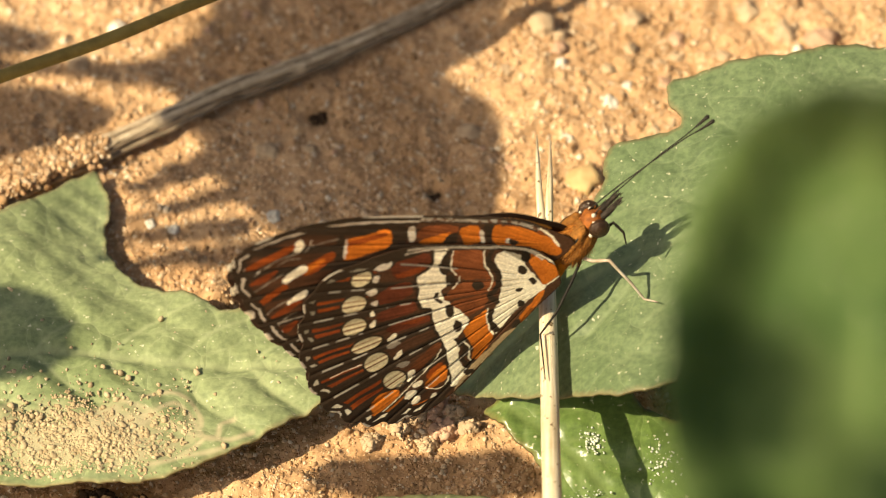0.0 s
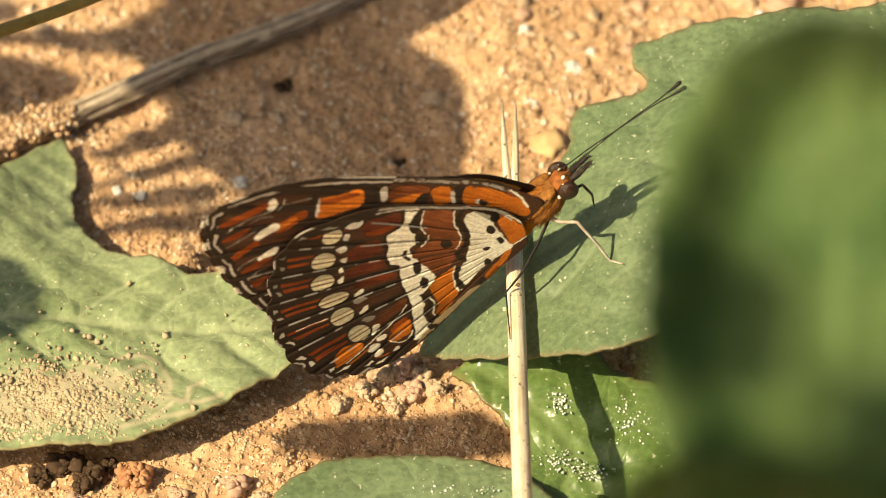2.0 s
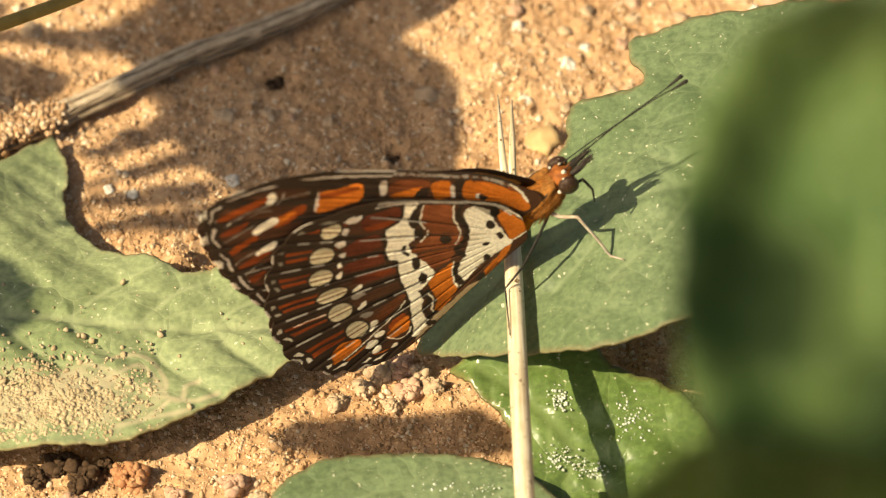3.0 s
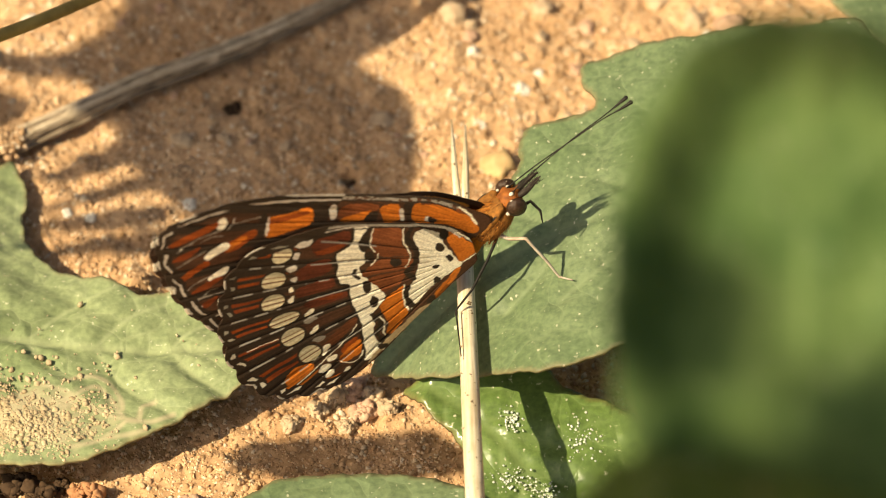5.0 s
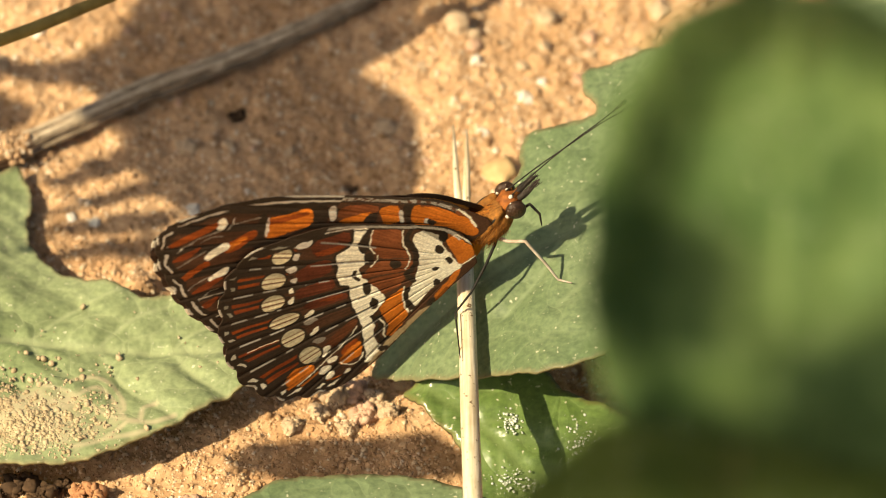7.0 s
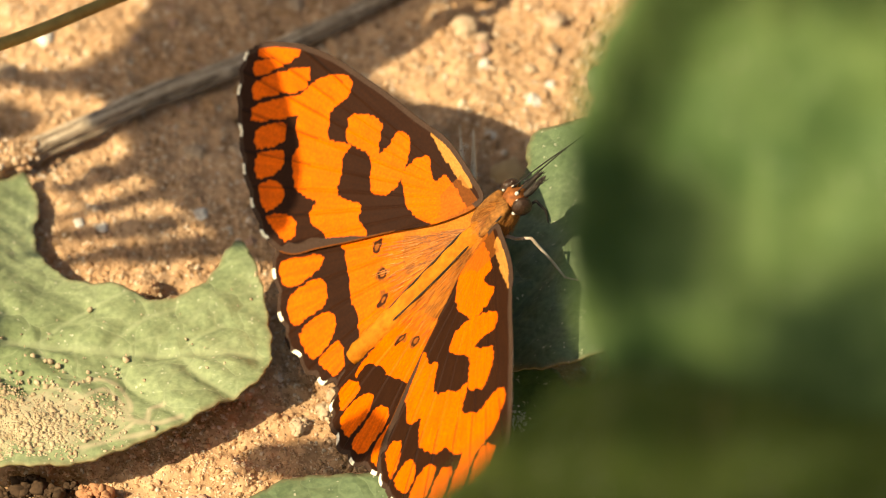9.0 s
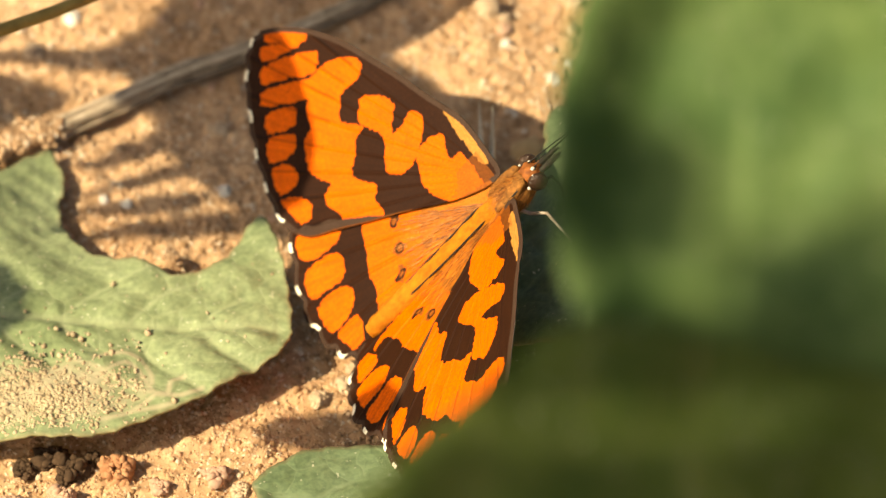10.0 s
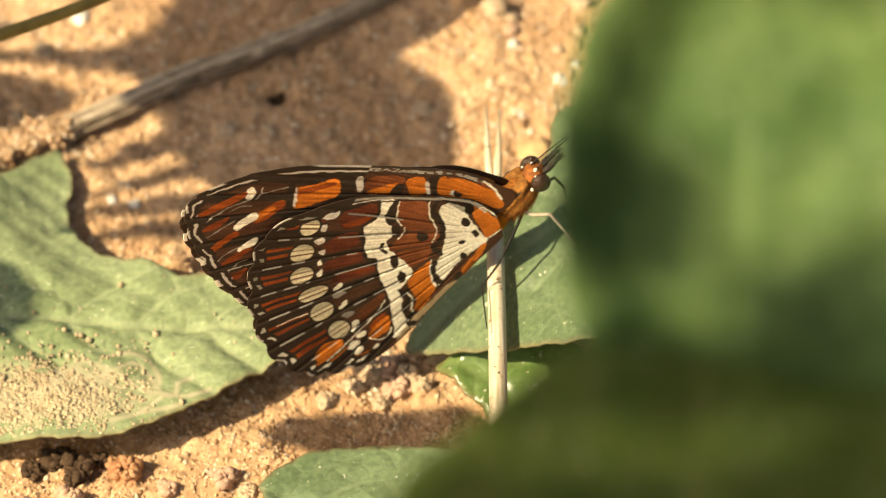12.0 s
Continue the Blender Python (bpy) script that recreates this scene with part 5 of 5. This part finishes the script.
def build_butterfly():
    ob = thing("butterfly", "orange, brown and cream patterned butterfly resting head-up on a green leaf", "butterfly", BODY)
    bm = bmesh.new()
    ball(bm, (-0.3, 0, -1.15), (2.1, 1.4, 1.25), None, 0.12, 3, 4)
    thorax = part("thorax", bm, FUR, ob, "thorax with orange-brown fur")
    rng = random.Random(5)
    bm = bmesh.new()
    for _ in range(2600):
        d = Vector((rng.gauss(0, 1), rng.gauss(0, 1), rng.gauss(0, 1))).normalized()
        a = Vector((-0.3 + 1.95 * d.x, 1.2 * d.y, -1.15 + 1.2 * d.z))
        tip = a + (d * 0.5 + Vector((-0.8, rng.uniform(-0.3, 0.3), rng.uniform(-0.2, 0.2)))).normalized() * rng.uniform(0.4, 1.0)
        side = d.cross(tip - a).normalized() * 0.03
        bm.faces.new([bm.verts.new(v * MM) for v in (a - side, a + side, tip)])
    tagged(part("fur", bm, HAIR, thorax, "orange-brown hairs"), kind="stuff")
    for s in (-1, 1):
        bm = bmesh.new()
        ball(bm, (-0.2, s * 0.72, -0.32), (1.7, 0.58, 0.44), None, 0.15, 6 + s, 3)
        part("tegula", bm, FUR, thorax, "olive-brown furry shoulder lobe")
        bm = bmesh.new()
        tube(bm, curve_through([(1.3, s * 0.8, -0.35), (0.4, s * 1.12, -0.15), (-0.8, s * 1.1, -0.15), (-1.75, s * 0.7, -0.2)], 6, False), [0.05] + [0.11] * 17 + [0.05], 6)
        part("dark_seam", bm, DARK, thorax, "dark curved seam beside the shoulder")
    bm = bmesh.new()
    line = [(-1.2, 0, -1.0), (-3.5, 0, -1.0), (-6.5, 0, -0.9), (-10, 0, -0.7), (-13, 0, -0.4), (-15.2, 0, -0.2), (-15.9, 0, -0.1)]
    pts = curve_through(line, 10, False)
    rad = np.interp(np.linspace(0, 1, len(pts)), [0, 0.15, 0.5, 0.8, 0.95, 1], [0.95, 1.02, 0.95, 0.78, 0.5, 0.12]) * (1 + 0.05 * np.sin(np.linspace(0, 1, len(pts)) * 56))
    tube(bm, pts, rad, 16)
    belly = part("abdomen", bm, ABDOMEN, ob, "slender ochre abdomen")
    for s in (-1, 1):
        bm = bmesh.new()
        tube(bm, curve_through([(-3.0, s * 0.72, -0.22), (-6.5, s * 0.70, -0.18), (-10, s * 0.62, -0.02), (-13.4, s * 0.46, 0.12)], 6, False), [0.03] + [0.075] * 17 + [0.03], 6)
        part("dark_stripe", bm, DARK, belly, "dark stripe along the flank")
    bm = bmesh.new()
    ball(bm, (1.65, -0.05, -1.1), (0.95, 0.92, 0.95), None, 0.2, 9, 3)
    head = part("head", bm, HEAD, ob, "rusty head with white dots")
    bm = bmesh.new()
    for _ in range(150):
        d = Vector((rng.gauss(0, 1), rng.gauss(0, 1), rng.gauss(0, 1))).normalized()
        a = Vector((1.65, -0.05, -1.1)) + d * 0.9
        tip = a + (d * 0.8 + Vector((rng.uniform(-0.6, 0.3), rng.uniform(-0.3, 0.3), rng.uniform(-0.2, 0.4)))).normalized() * rng.uniform(0.15, 0.4)
        side = d.cross(tip - a).normalized() * 0.03
        bm.faces.new([bm.verts.new(v * MM) for v in (a - side, a + side, tip)])
    tagged(part("bristle", bm, HAIR, head), kind="stuff")
    for s in (-1, 1):
        bm = bmesh.new()
        ball(bm, (1.85, s * 1.0, -1.1 + 0.05 * s), (0.74, 0.52, 0.80), None, 0.0, 1, 3)
        part("eye", bm, EYE, head, "glossy brown compound eye")
        bm = bmesh.new()
        tube(bm, curve_through([(2.1, s * 0.28, -1.15), (2.9, s * 0.34, -1.35), (3.7, s * 0.32, -1.42), (4.5, s * 0.22, -1.55)], 4, False), np.interp(np.linspace(0, 1, 13), [0, 0.3, 0.7, 1], [0.20, 0.26, 0.18, 0.03]), 8)
        part("palp", bm, PALP, head, "dark pointed palp with pale hairs")
        bm = bmesh.new()
        for _ in range(60):
            k = rng.random()
            a = Vector((2.2 + 2.1 * k, s * 0.32, -1.2 - 0.3 * k)) + Vector((0, rng.gauss(0, 1), rng.gauss(0, 1))).normalized() * 0.2
            tip = a + Vector((rng.uniform(0.2, 0.5), rng.uniform(-0.15, 0.15), rng.uniform(-0.15, 0.25)))
            side = Vector((0, 0.5, 0.5)) * 0.05
            bm.faces.new([bm.verts.new(v * MM) for v in (a - side, a + side, tip)])
        tagged(part("bristle", bm, PALP, head), kind="stuff")
        bm = bmesh.new()
        far = 0.35 if s > 0 else 0.0
        an = [(2.1, s * 0.35, -0.45), (4.8, s * 0.15 + 0.25, -1.1), (8.0, 0.55 - 0.02 * s, -2.2 - 0.1 * far), (10.2, 0.75 - 0.05 * s, -3.05 - 0.3 * far), (11.4, 0.9 - 0.12 * s, -3.55 - 0.8 * far), (12.4, 1.0 - 0.18 * s, -3.9 - far)]
        p = curve_through(an, 6, False)
        tube(bm, p, np.interp(np.linspace(0, 1, len(p)), [0, 0.72, 0.88, 0.97, 1], [0.05, 0.045, 0.12, 0.17, 0.06]), 7)
        part("antenna", bm, DARK, head, "thin dark clubbed antenna")
    for k, (x, y, z, r) in enumerate([(1.50, 0.80, -0.45, 0.13), (2.26, 0.49, -0.58, 0.13), (2.33, -0.39, -0.47, 0.18), (1.13, -1.04, -0.95, 0.19), (1.25, -0.53, -0.36, 0.14),
                                      (2.07, -0.87, -0.47, 0.10), (2.3, 0.9, -0.6, 0.11)]):
        bm = bmesh.new()
        ball(bm, (x, y, z), (r, r * 0.75, r), None, 0.2, k, 2)
        part("white_dot", bm, CREAM, head, "white scale dot")
    # legs: hip, knee, ankle, foot
    for line, thick, mat, label in (
            ([(-0.9, -0.9, -1.9), (-0.5, -1.5, -2.35), (0.5, -2.3, -2.7), (-0.1, -3.1, -5.0), (-0.6, -3.7, -6.5), (0.1, -4.6, -6.8)], 1.0, LEG, "slender pale jointed leg"),
            ([(-1.2, -0.9, -2.0), (-2.6, -1.9, -1.8), (-4.78, -2.87, -1.72), (-6.7, -3.1, -1.73), (-7.64, -7.11, -1.1)], 0.8, DARK, "slender dark jointed leg"),
            ([(1.2, -0.3, -2.0), (2.5, -0.6, -2.2), (2.4, -1.2, -3.0), (1.8, -1.6, -3.6)], 0.9, DARK, "short dark folded foreleg")):
        bm = bmesh.new()
        p = np.concatenate([np.linspace(a, b, 5)[:-1] for a, b in zip(np.array(line)[:-1], np.array(line)[1:])] + [np.array(line)[-1:]])
        tube(bm, p, np.interp(np.linspace(0, 1, len(p)), [0, 0.35, 0.7, 1], [0.15, 0.13, 0.10, 0.05]) * thick, 7)
        part("leg", bm, mat, ob, label)
    fore = scalloped(FORE_OUTLINE, 10, 19, 8, 0.22)
    hind = scalloped(HIND_OUTLINE, 8, 18, 8, 0.45)
    wings = {}
    shapes = {("fore", 1): wing_mesh("forewing", fore, fore_upper, fore_under, FORE_VEINS, (-0.3, -0.3), 1, 0.5),
              ("hind", 1): wing_mesh("hindwing", hind, hind_upper, hind_under, HIND_VEINS, HIND_HUB, 1, 0.5)}
    for kind in ("fore", "hind"):
        other = shapes[kind, 1].copy()
        other.transform(Matrix.Diagonal((1, -1, 1, 1)))
        other.flip_normals()
        shapes[kind, -1] = other
    for s in (1, -1):
        wings["fore", s] = part("forewing", shapes["fore", s], WING, ob,
                                "forewing, orange and black above, brown and rust below")
        wings["hind", s] = part("hindwing", shapes["hind", s], WING, ob,
                                "scalloped hindwing, orange above, cream-banded maroon below")
        bm = bmesh.new()
        for _ in range(420):
            a = rng.uniform(-6, 46)
            r = 1.0 + 7.5 * rng.random() ** 1.3
            d = Vector((-math.cos(radians(a)), s * math.sin(radians(a)), 0.0))
            p = Vector((HIND_HUB[0], s * HIND_HUB[1], 0.0)) + d * r
            p.z = 0.5 * math.sin(min(math.hypot(p.x - HIND_HUB[0], p.y - s * HIND_HUB[1]) / 24, 1) * math.pi) * 0.6 + 0.06
            tip = p + (d + Vector((rng.uniform(-0.15, 0.15), rng.uniform(-0.15, 0.15), 0.22))) * rng.uniform(0.7, 1.6)
            side = d.cross(Vector((0, 0, 1))) * 0.03
            bm.faces.new([bm.verts.new(v * MM) for v in (p - side, p + side, tip)])
        tagged(part("hair", bm, HAIR, wings["hind", s], "soft tawny hairs"), kind="stuff")
    return ob, wings


# ---- weeds beside and before the bare ground ----
def soft_leaf(name, outline, mat, parent, m, dome, waves, cell=0.5, cup=0.0):
    outline = np.asarray(outline) * NEAR_SIZE
    o = notched(outline, 0.2, 5.0, 1.0)
    mid = np.mean(outline, 0)

    def height(q):
        d = np.hypot(*(q - mid).T) / 16.0
        return cup * np.exp(-(nearest_on(q, o)[0] / 3.2) ** 2) - dome * d ** 2 + waves * wobble(q, 3.4, 3) + waves * 0.5 * wobble(q, 1.8, 5)
    me = lamina_mesh(name, o, cell, height, 0.25, vein_values([([(mid[0], o[:, 1].min()), (mid[0] + 0.5, mid[1]), (mid[0] + 1.0, o[:, 1].max())], 0.2)]))
    ob = part(name, me, mat, parent)
    ob.matrix_local = m
    return ob


NEAR = Matrix.Translation((0.0183, -0.10131, 0.11321)) @ pose(0, 0, 0, 40)
NEAR_SIZE = 0.938


def build_near_weed():
    ob = thing("weed_plant", "leafy green weed standing close to the viewer", "weed")
    soft_leaf("leaf_blade", [(-7.2, 0), (-6.7, 4.5), (-5.1, 8.8), (-3.2, 11.5), (-1, 13.2), (2, 14.1), (5.5, 14.0), (9, 12.8), (12, 10), (15, 5), (17.5, -2), (18, -10), (13, -17), (3, -20.5), (-3, -17), (-6, -10), (-7.2, -5)],
              LEAF_NEAR, ob, NEAR, 0.0, 0.35, 0.5, 3.6)
    soft_leaf("leaf_blade", [(-20, -23), (-15.5, -17.4), (-11, -13.9), (-7.4, -11.0), (-4, -10.4), (2, -11.6), (10, -13.4), (22, -14.5), (22, -25), (12, -29), (0, -31), (-12, -29)],
              LEAF_OLIVE, ob, NEAR @ pose(0, 0, 0.006), 0.6, 0.5)
    bm = bmesh.new()
    foot = [(60, -95, -1), (62, -102, 50), (56, -112, 90), (36, -114, 101)]
    tube(bm, curve_through(foot, 6, False), np.linspace(1.3, 0.8, 19), 10)
    part("stem", bm, LEAF_NEAR, ob)
    for end in ((22.0, -113.0, 99.0), (28.0, -117.0, 93.0)):
        bm = bmesh.new()
        tube(bm, [(38, -114, 100), ((38 + end[0]) / 2, -114, 100), end], [0.7, 0.6, 0.5], 8)
        part("petiole", bm, LEAF_NEAR, ob)
    # unseen tiers of leaves, added beyond the stem from the sun, block skylight
    oval = [(0, 0), (9, 7), (22, 12), (38, 12), (52, 7), (60, 0), (52, -7), (38, -12), (22, -12), (9, -7)]
    stem_top = Vector((62, -112, 190))
    bm = bmesh.new()
    tube(bm, [(57, -110, 88), (60, -112, 140), stem_top], [1.1, 0.9, 0.7], 8)
    part("stem", bm, LEAF_NEAR, ob)
    for k in range(13):
        turn, up = -75 + 150 * ((k * 0.382) % 1.0), 96 + 7.5 * k
        me = lamina_mesh("leaf_blade", notched(oval, 0.4, 6.0, k), 1.2, lambda q: 0.5 * wobble(q, 6.0, k) - 0.004 * (q[:, 0] - 20) ** 2, 0.3, vein_values([([(0, 0), (30, 0.5), (59, 0)], 0.4)]))
        blade = part("leaf_blade", me, LEAF_NEAR, ob)
        blade.matrix_local = pose(0.061, -0.112, up * MM, 0, -28, turn)


def shade_leaf(parent, outline, lift):
    """A leaf of the unseen taller weed, added to shade the sand; outline as its shadow on the soil."""
    k = lift / SUN.z
    at = Vector((SUN.x * k, SUN.y * k, lift))
    me = lamina_mesh("leaf_blade", notched(outline, 0.25, 3.0, 2.0), 0.8, lambda q: 0.4 * wobble(q, 4.0, 2), 0.3, vein_values([([outline[0], outline[len(outline) // 2]], 0.4)]))
    ob = part("leaf_blade", me, LEAF, parent)
    ob.location = at * MM
    return at


def strip(a, b, w):
    """A narrow pointed blade's outline from a to b."""
    a, b = np.array(a, float), np.array(b, float)
    n = np.array([-(b - a)[1], (b - a)[0]]) / np.hypot(*(b - a)) * w / 2
    return [a + n, a * 0.5 + b * 0.5 + n * 1.05, b + n * 0.3, b - n * 0.3, a * 0.5 + b * 0.5 - n * 1.05, a - n]


def build_tall_weed():
    ob = thing("weed_plant", "unseen tall weed with leaves added to shade the sand", "weed")
    lift = 72.0
    # blades out of view, cut to the shadows on the soil and pale leaf
    outlines = [
        [(-14.7, 28), (-19.1, 20.6), (-23.5, 18.2), (-25.6, 17.5), (-20.4, 15.6), (-19.6, 14.1), (-18.9, 11.7), (-17.6, 10.6), (-16.3, 7.7), (-15.8, 5.9), (-14.3, 3.7), (-11.8, 1.8), (-9.3, -1.6), (-1, -2.1),
         (3.6, 2.0), (4.6, 6), (4.8, 10.5), (3.6, 13.4), (1.8, 15.2), (0.4, 16.7), (3.6, 19.3), (6.2, 22.3), (8.2, 26.9), (-3.6, 29.8)],
        [(-42, 18.4), (-30.7, 18.2), (-24.7, 18.3), (-20.5, 17.5), (-20.4, 15.8), (-25.5, 16.4), (-30.6, 17.0), (-42, 16.4)],
        [(-42, 15.0), (-31.4, 15.5), (-28, 15.2), (-24, 13.4), (-25.8, 11.5), (-29.5, 9.6), (-42, 6.5)],
        strip((-15.0, 9.2), (-22.5, 5.6), 2.2), strip((-14.5, 5.6), (-22.5, 2.6), 1.2), strip((-14.0, 1.9), (-23, 1.0), 1.7), strip((-10, 0.2), (-23, -1.6), 1.8),
        strip((-42, 21.6), (-29.5, 20.2), 4.6),
        [(-8.4, -20.2), (-3.3, -19.5), (1.5, -19.2), (4.3, -18.8), (5.9, -19.6), (7.2, -22.5), (-1, -23.4), (-6.6, -23.0), (-9.0, -21.6)],
        [(-34.0, -6.8), (-30.1, -5.5), (-27.0, -5.0), (-24.5, -6.3), (-23.1, -9.3), (-23.9, -12.3), (-26.5, -13.7), (-30.5, -13.3), (-34.0, -10.6)]]
    root = Vector((-130.0, 12.0, -1.0))
    hub = Vector((-127.0, 15.0, 65.0))
    low_hub = Vector((-95.0, -90.0, 66.0))
    for o in outlines:
        at = shade_leaf(ob, o, lift)
        start = low_hub if np.mean(np.asarray(o)[:, 1]) < -15 else hub
        c = np.asarray(o).min(0) + np.array((1.5, 0.4 * np.ptp(np.asarray(o)[:, 1])))
        end = Vector((c[0], c[1], 0)) + at
        bm = bmesh.new()
        tube(bm, [start, (start + end) / 2, end], [0.2, 0.15, 0.12], 6)
        part("petiole", bm, LEAF, ob)
    for foot, top in ((root, hub), (Vector((-97.0, -93.0, -1.0)), low_hub)):
        bm = bmesh.new()
        tube(bm, [foot, (foot + top) / 2, top], [1.6, 1.4, 1.0], 8)
        part("stem", bm, LEAF, ob)


def build_high_shade():
    ob = thing("weed_plant", "unseen tallest weed, added so its leaves shade the near weed", "weed")
    to_sun = NEAR.to_3x3().inverted() @ SUN
    # added out of view; each outline is the shade wanted on the near leaf
    blades = [[(-9.0, 1.0), (-6.5, 2.4), (-3.0, 1.4), (0.2, 0.9), (2.2, -1.4), (1.8, -4.2), (0.4, -6.0), (-2.8, -6.2), (-6.0, -7.0), (-9.0, -3.0)],
              [(-11, 9.0), (-5, 9.8), (1, 10.6), (7, 10.4), (12, 8.5), (16, 9), (14, 15), (5, 19), (-7, 17)],
              strip((4.0, -9.0), (17.0, -3.0), 3.4), [(-3, -10.5), (3, -9.6), (10, -8.6), (20, -7), (22, -17), (10, -17.2), (0, -17.6), (-7, -17.4), (-6, -14)],
              [(-9, -18.4), (0, -18.8), (12, -18.2), (22, -18), (22, -31), (0, -32), (-14, -30), (-12, -24)]]
    for o in blades:
        soft_leaf("leaf_blade", o, LEAF_NEAR, ob, NEAR @ Matrix.Translation(to_sun * 0.40), 0.5, 0.3, 0.8)
        bm = bmesh.new()
        end = (NEAR @ Matrix.Translation(to_sun * 0.40)) @ Vector((np.min(np.asarray(o)[:, 0]) * NEAR_SIZE * MM + 0.0008, np.mean(np.asarray(o)[:, 1]) * NEAR_SIZE * MM, 0)) / MM
        tube(bm, [(-270, -235, 372), (Vector((-270, -235, 372)) + end) / 2 + Vector((0, 0, 4)), end], [0.9, 0.7, 0.5], 8)
        part("petiole", bm, LEAF, ob)
    bm = bmesh.new()
    tube(bm, [(-292, -330, -1), (-288, -290, 190), (-270, -235, 372)], [2.8, 2.1, 1.2], 8)
    part("stem", bm, LEAF, ob)


# ---- what moves ----
def wing_pose(kind, s, spread, swing, closed):
    """spread: degrees above the flat position; swing: degrees back in the wing's plane; closed: 0..1."""
    lift = -0.35 if kind == "hind" else 0.0
    slide = 1.3 * (1 - closed) if kind == "hind" else 0.0
    m = pose((0.21 * closed + slide) * MM, (s * 1.67 + 0.49 * closed - (1.9 * closed if s > 0 else 0.0)) * MM, 0.32 * MM * closed, s * spread) @ pose(0, 0, lift * MM, 0, 0, s * swing)
    return m


def motions():
    # seconds, spread, forewing swing, hindwing swing, closed
    beats = [(0.0, 90, 4, 0, 1), (7.4, 90, 4, 0, 1), (7.7, 84, 6, 2, 0.8), (8.0, 55, 8, 6, 0.4), (8.3, 28, 3, 10, 0), (8.6, 20, 0, 10.8, 0), (8.8, 18, 0.3, 10.8, 0), (9.0, 11, 0.5, 10.8, 0),
             (9.2, 10, 1.5, 10.8, 0), (9.3, 11.5, 2, 10.8, 0), (9.5, 21.5, 1.5, 10.8, 0), (9.8, 22, 2.5, 10.8, 0), (10.0, 14.5, 2.5, 10.8, 0), (10.4, 8, 2, 10.8, 0), (10.5, 11.5, 2, 10.8, 0), (10.6, 22, 4, 10, 0), (10.7, 39, 8, 5, 0),
             (10.8, 61, 11.7, -1, 0.2), (10.9, 80.5, 11, -1, 0.5), (11.0, 89, 7, 0, 0.7), (11.1, 90, 5, 0, 1), (11.2, 90, 4, 0, 1), (12.0, 90, 4, 0, 1)]
    # seconds, shift in millimetres, turn in degrees about the thorax
    leans = [(0.0, -0.21, -0.04, 0.04, -3.0, -2.2, 1.1), (1.0, -0.2, 0.2, -0.25, -0.5, -0.8, 0.7), (2.0, -0.06, 0, 0, -0.1, -0.1, 0.3), (3.0, 0, 0, 0, 0, 0, 0), (5.0, -0.25, 0, 0.1, -0.5, -0.5, 0.8),
             (7.2, -0.27, 0, 0.07, -0.2, -0.5, 0.8), (8.8, -0.2, 0, 0, 0, 0, 0.4), (10.4, -0.2, 0, 0, 0, 0, 0.4), (11.2, -0.48, 0.15, 0, -0.2, 0, 1.0), (11.5, -0.49, 0.15, 0, -0.3, -0.1, 1.0), (12.0, -0.45, 0.08, 0.03, -1.6, 0.3, 1.6)]
    pivot = BODY.translation
    walk(BUTTERFLY, [(t, Matrix.Translation(pivot + Vector((x, y, z)) * MM) @ pose(0, 0, 0, a, b, c) @ Matrix.Translation(-pivot) @ BODY) for t, x, y, z, a, b, c in leans])
    for (kind, s), ob in WINGS.items():
        rows = []
        for t, spread, fs, hs, c in beats:
            extra = 2.5 * max(0.0, (spread - 70) / 22.5) if s > 0 else 0.0
            rows.append((t, wing_pose(kind, s, spread + extra, (fs if kind == "fore" else hs - (3.5 * (1 - c) if s < 0 else 0.0)) + (2.2 * c if s > 0 else 0.0), c)))
        walk(ob, rows)


build_ground()
build_ground_leaves()
build_stalks()
BUTTERFLY, WINGS = build_butterfly()
build_near_weed()
build_tall_weed()
build_high_shade()
build_pebbles()
build_grains()
build_leaf_sand()
build_droplets()
motions()
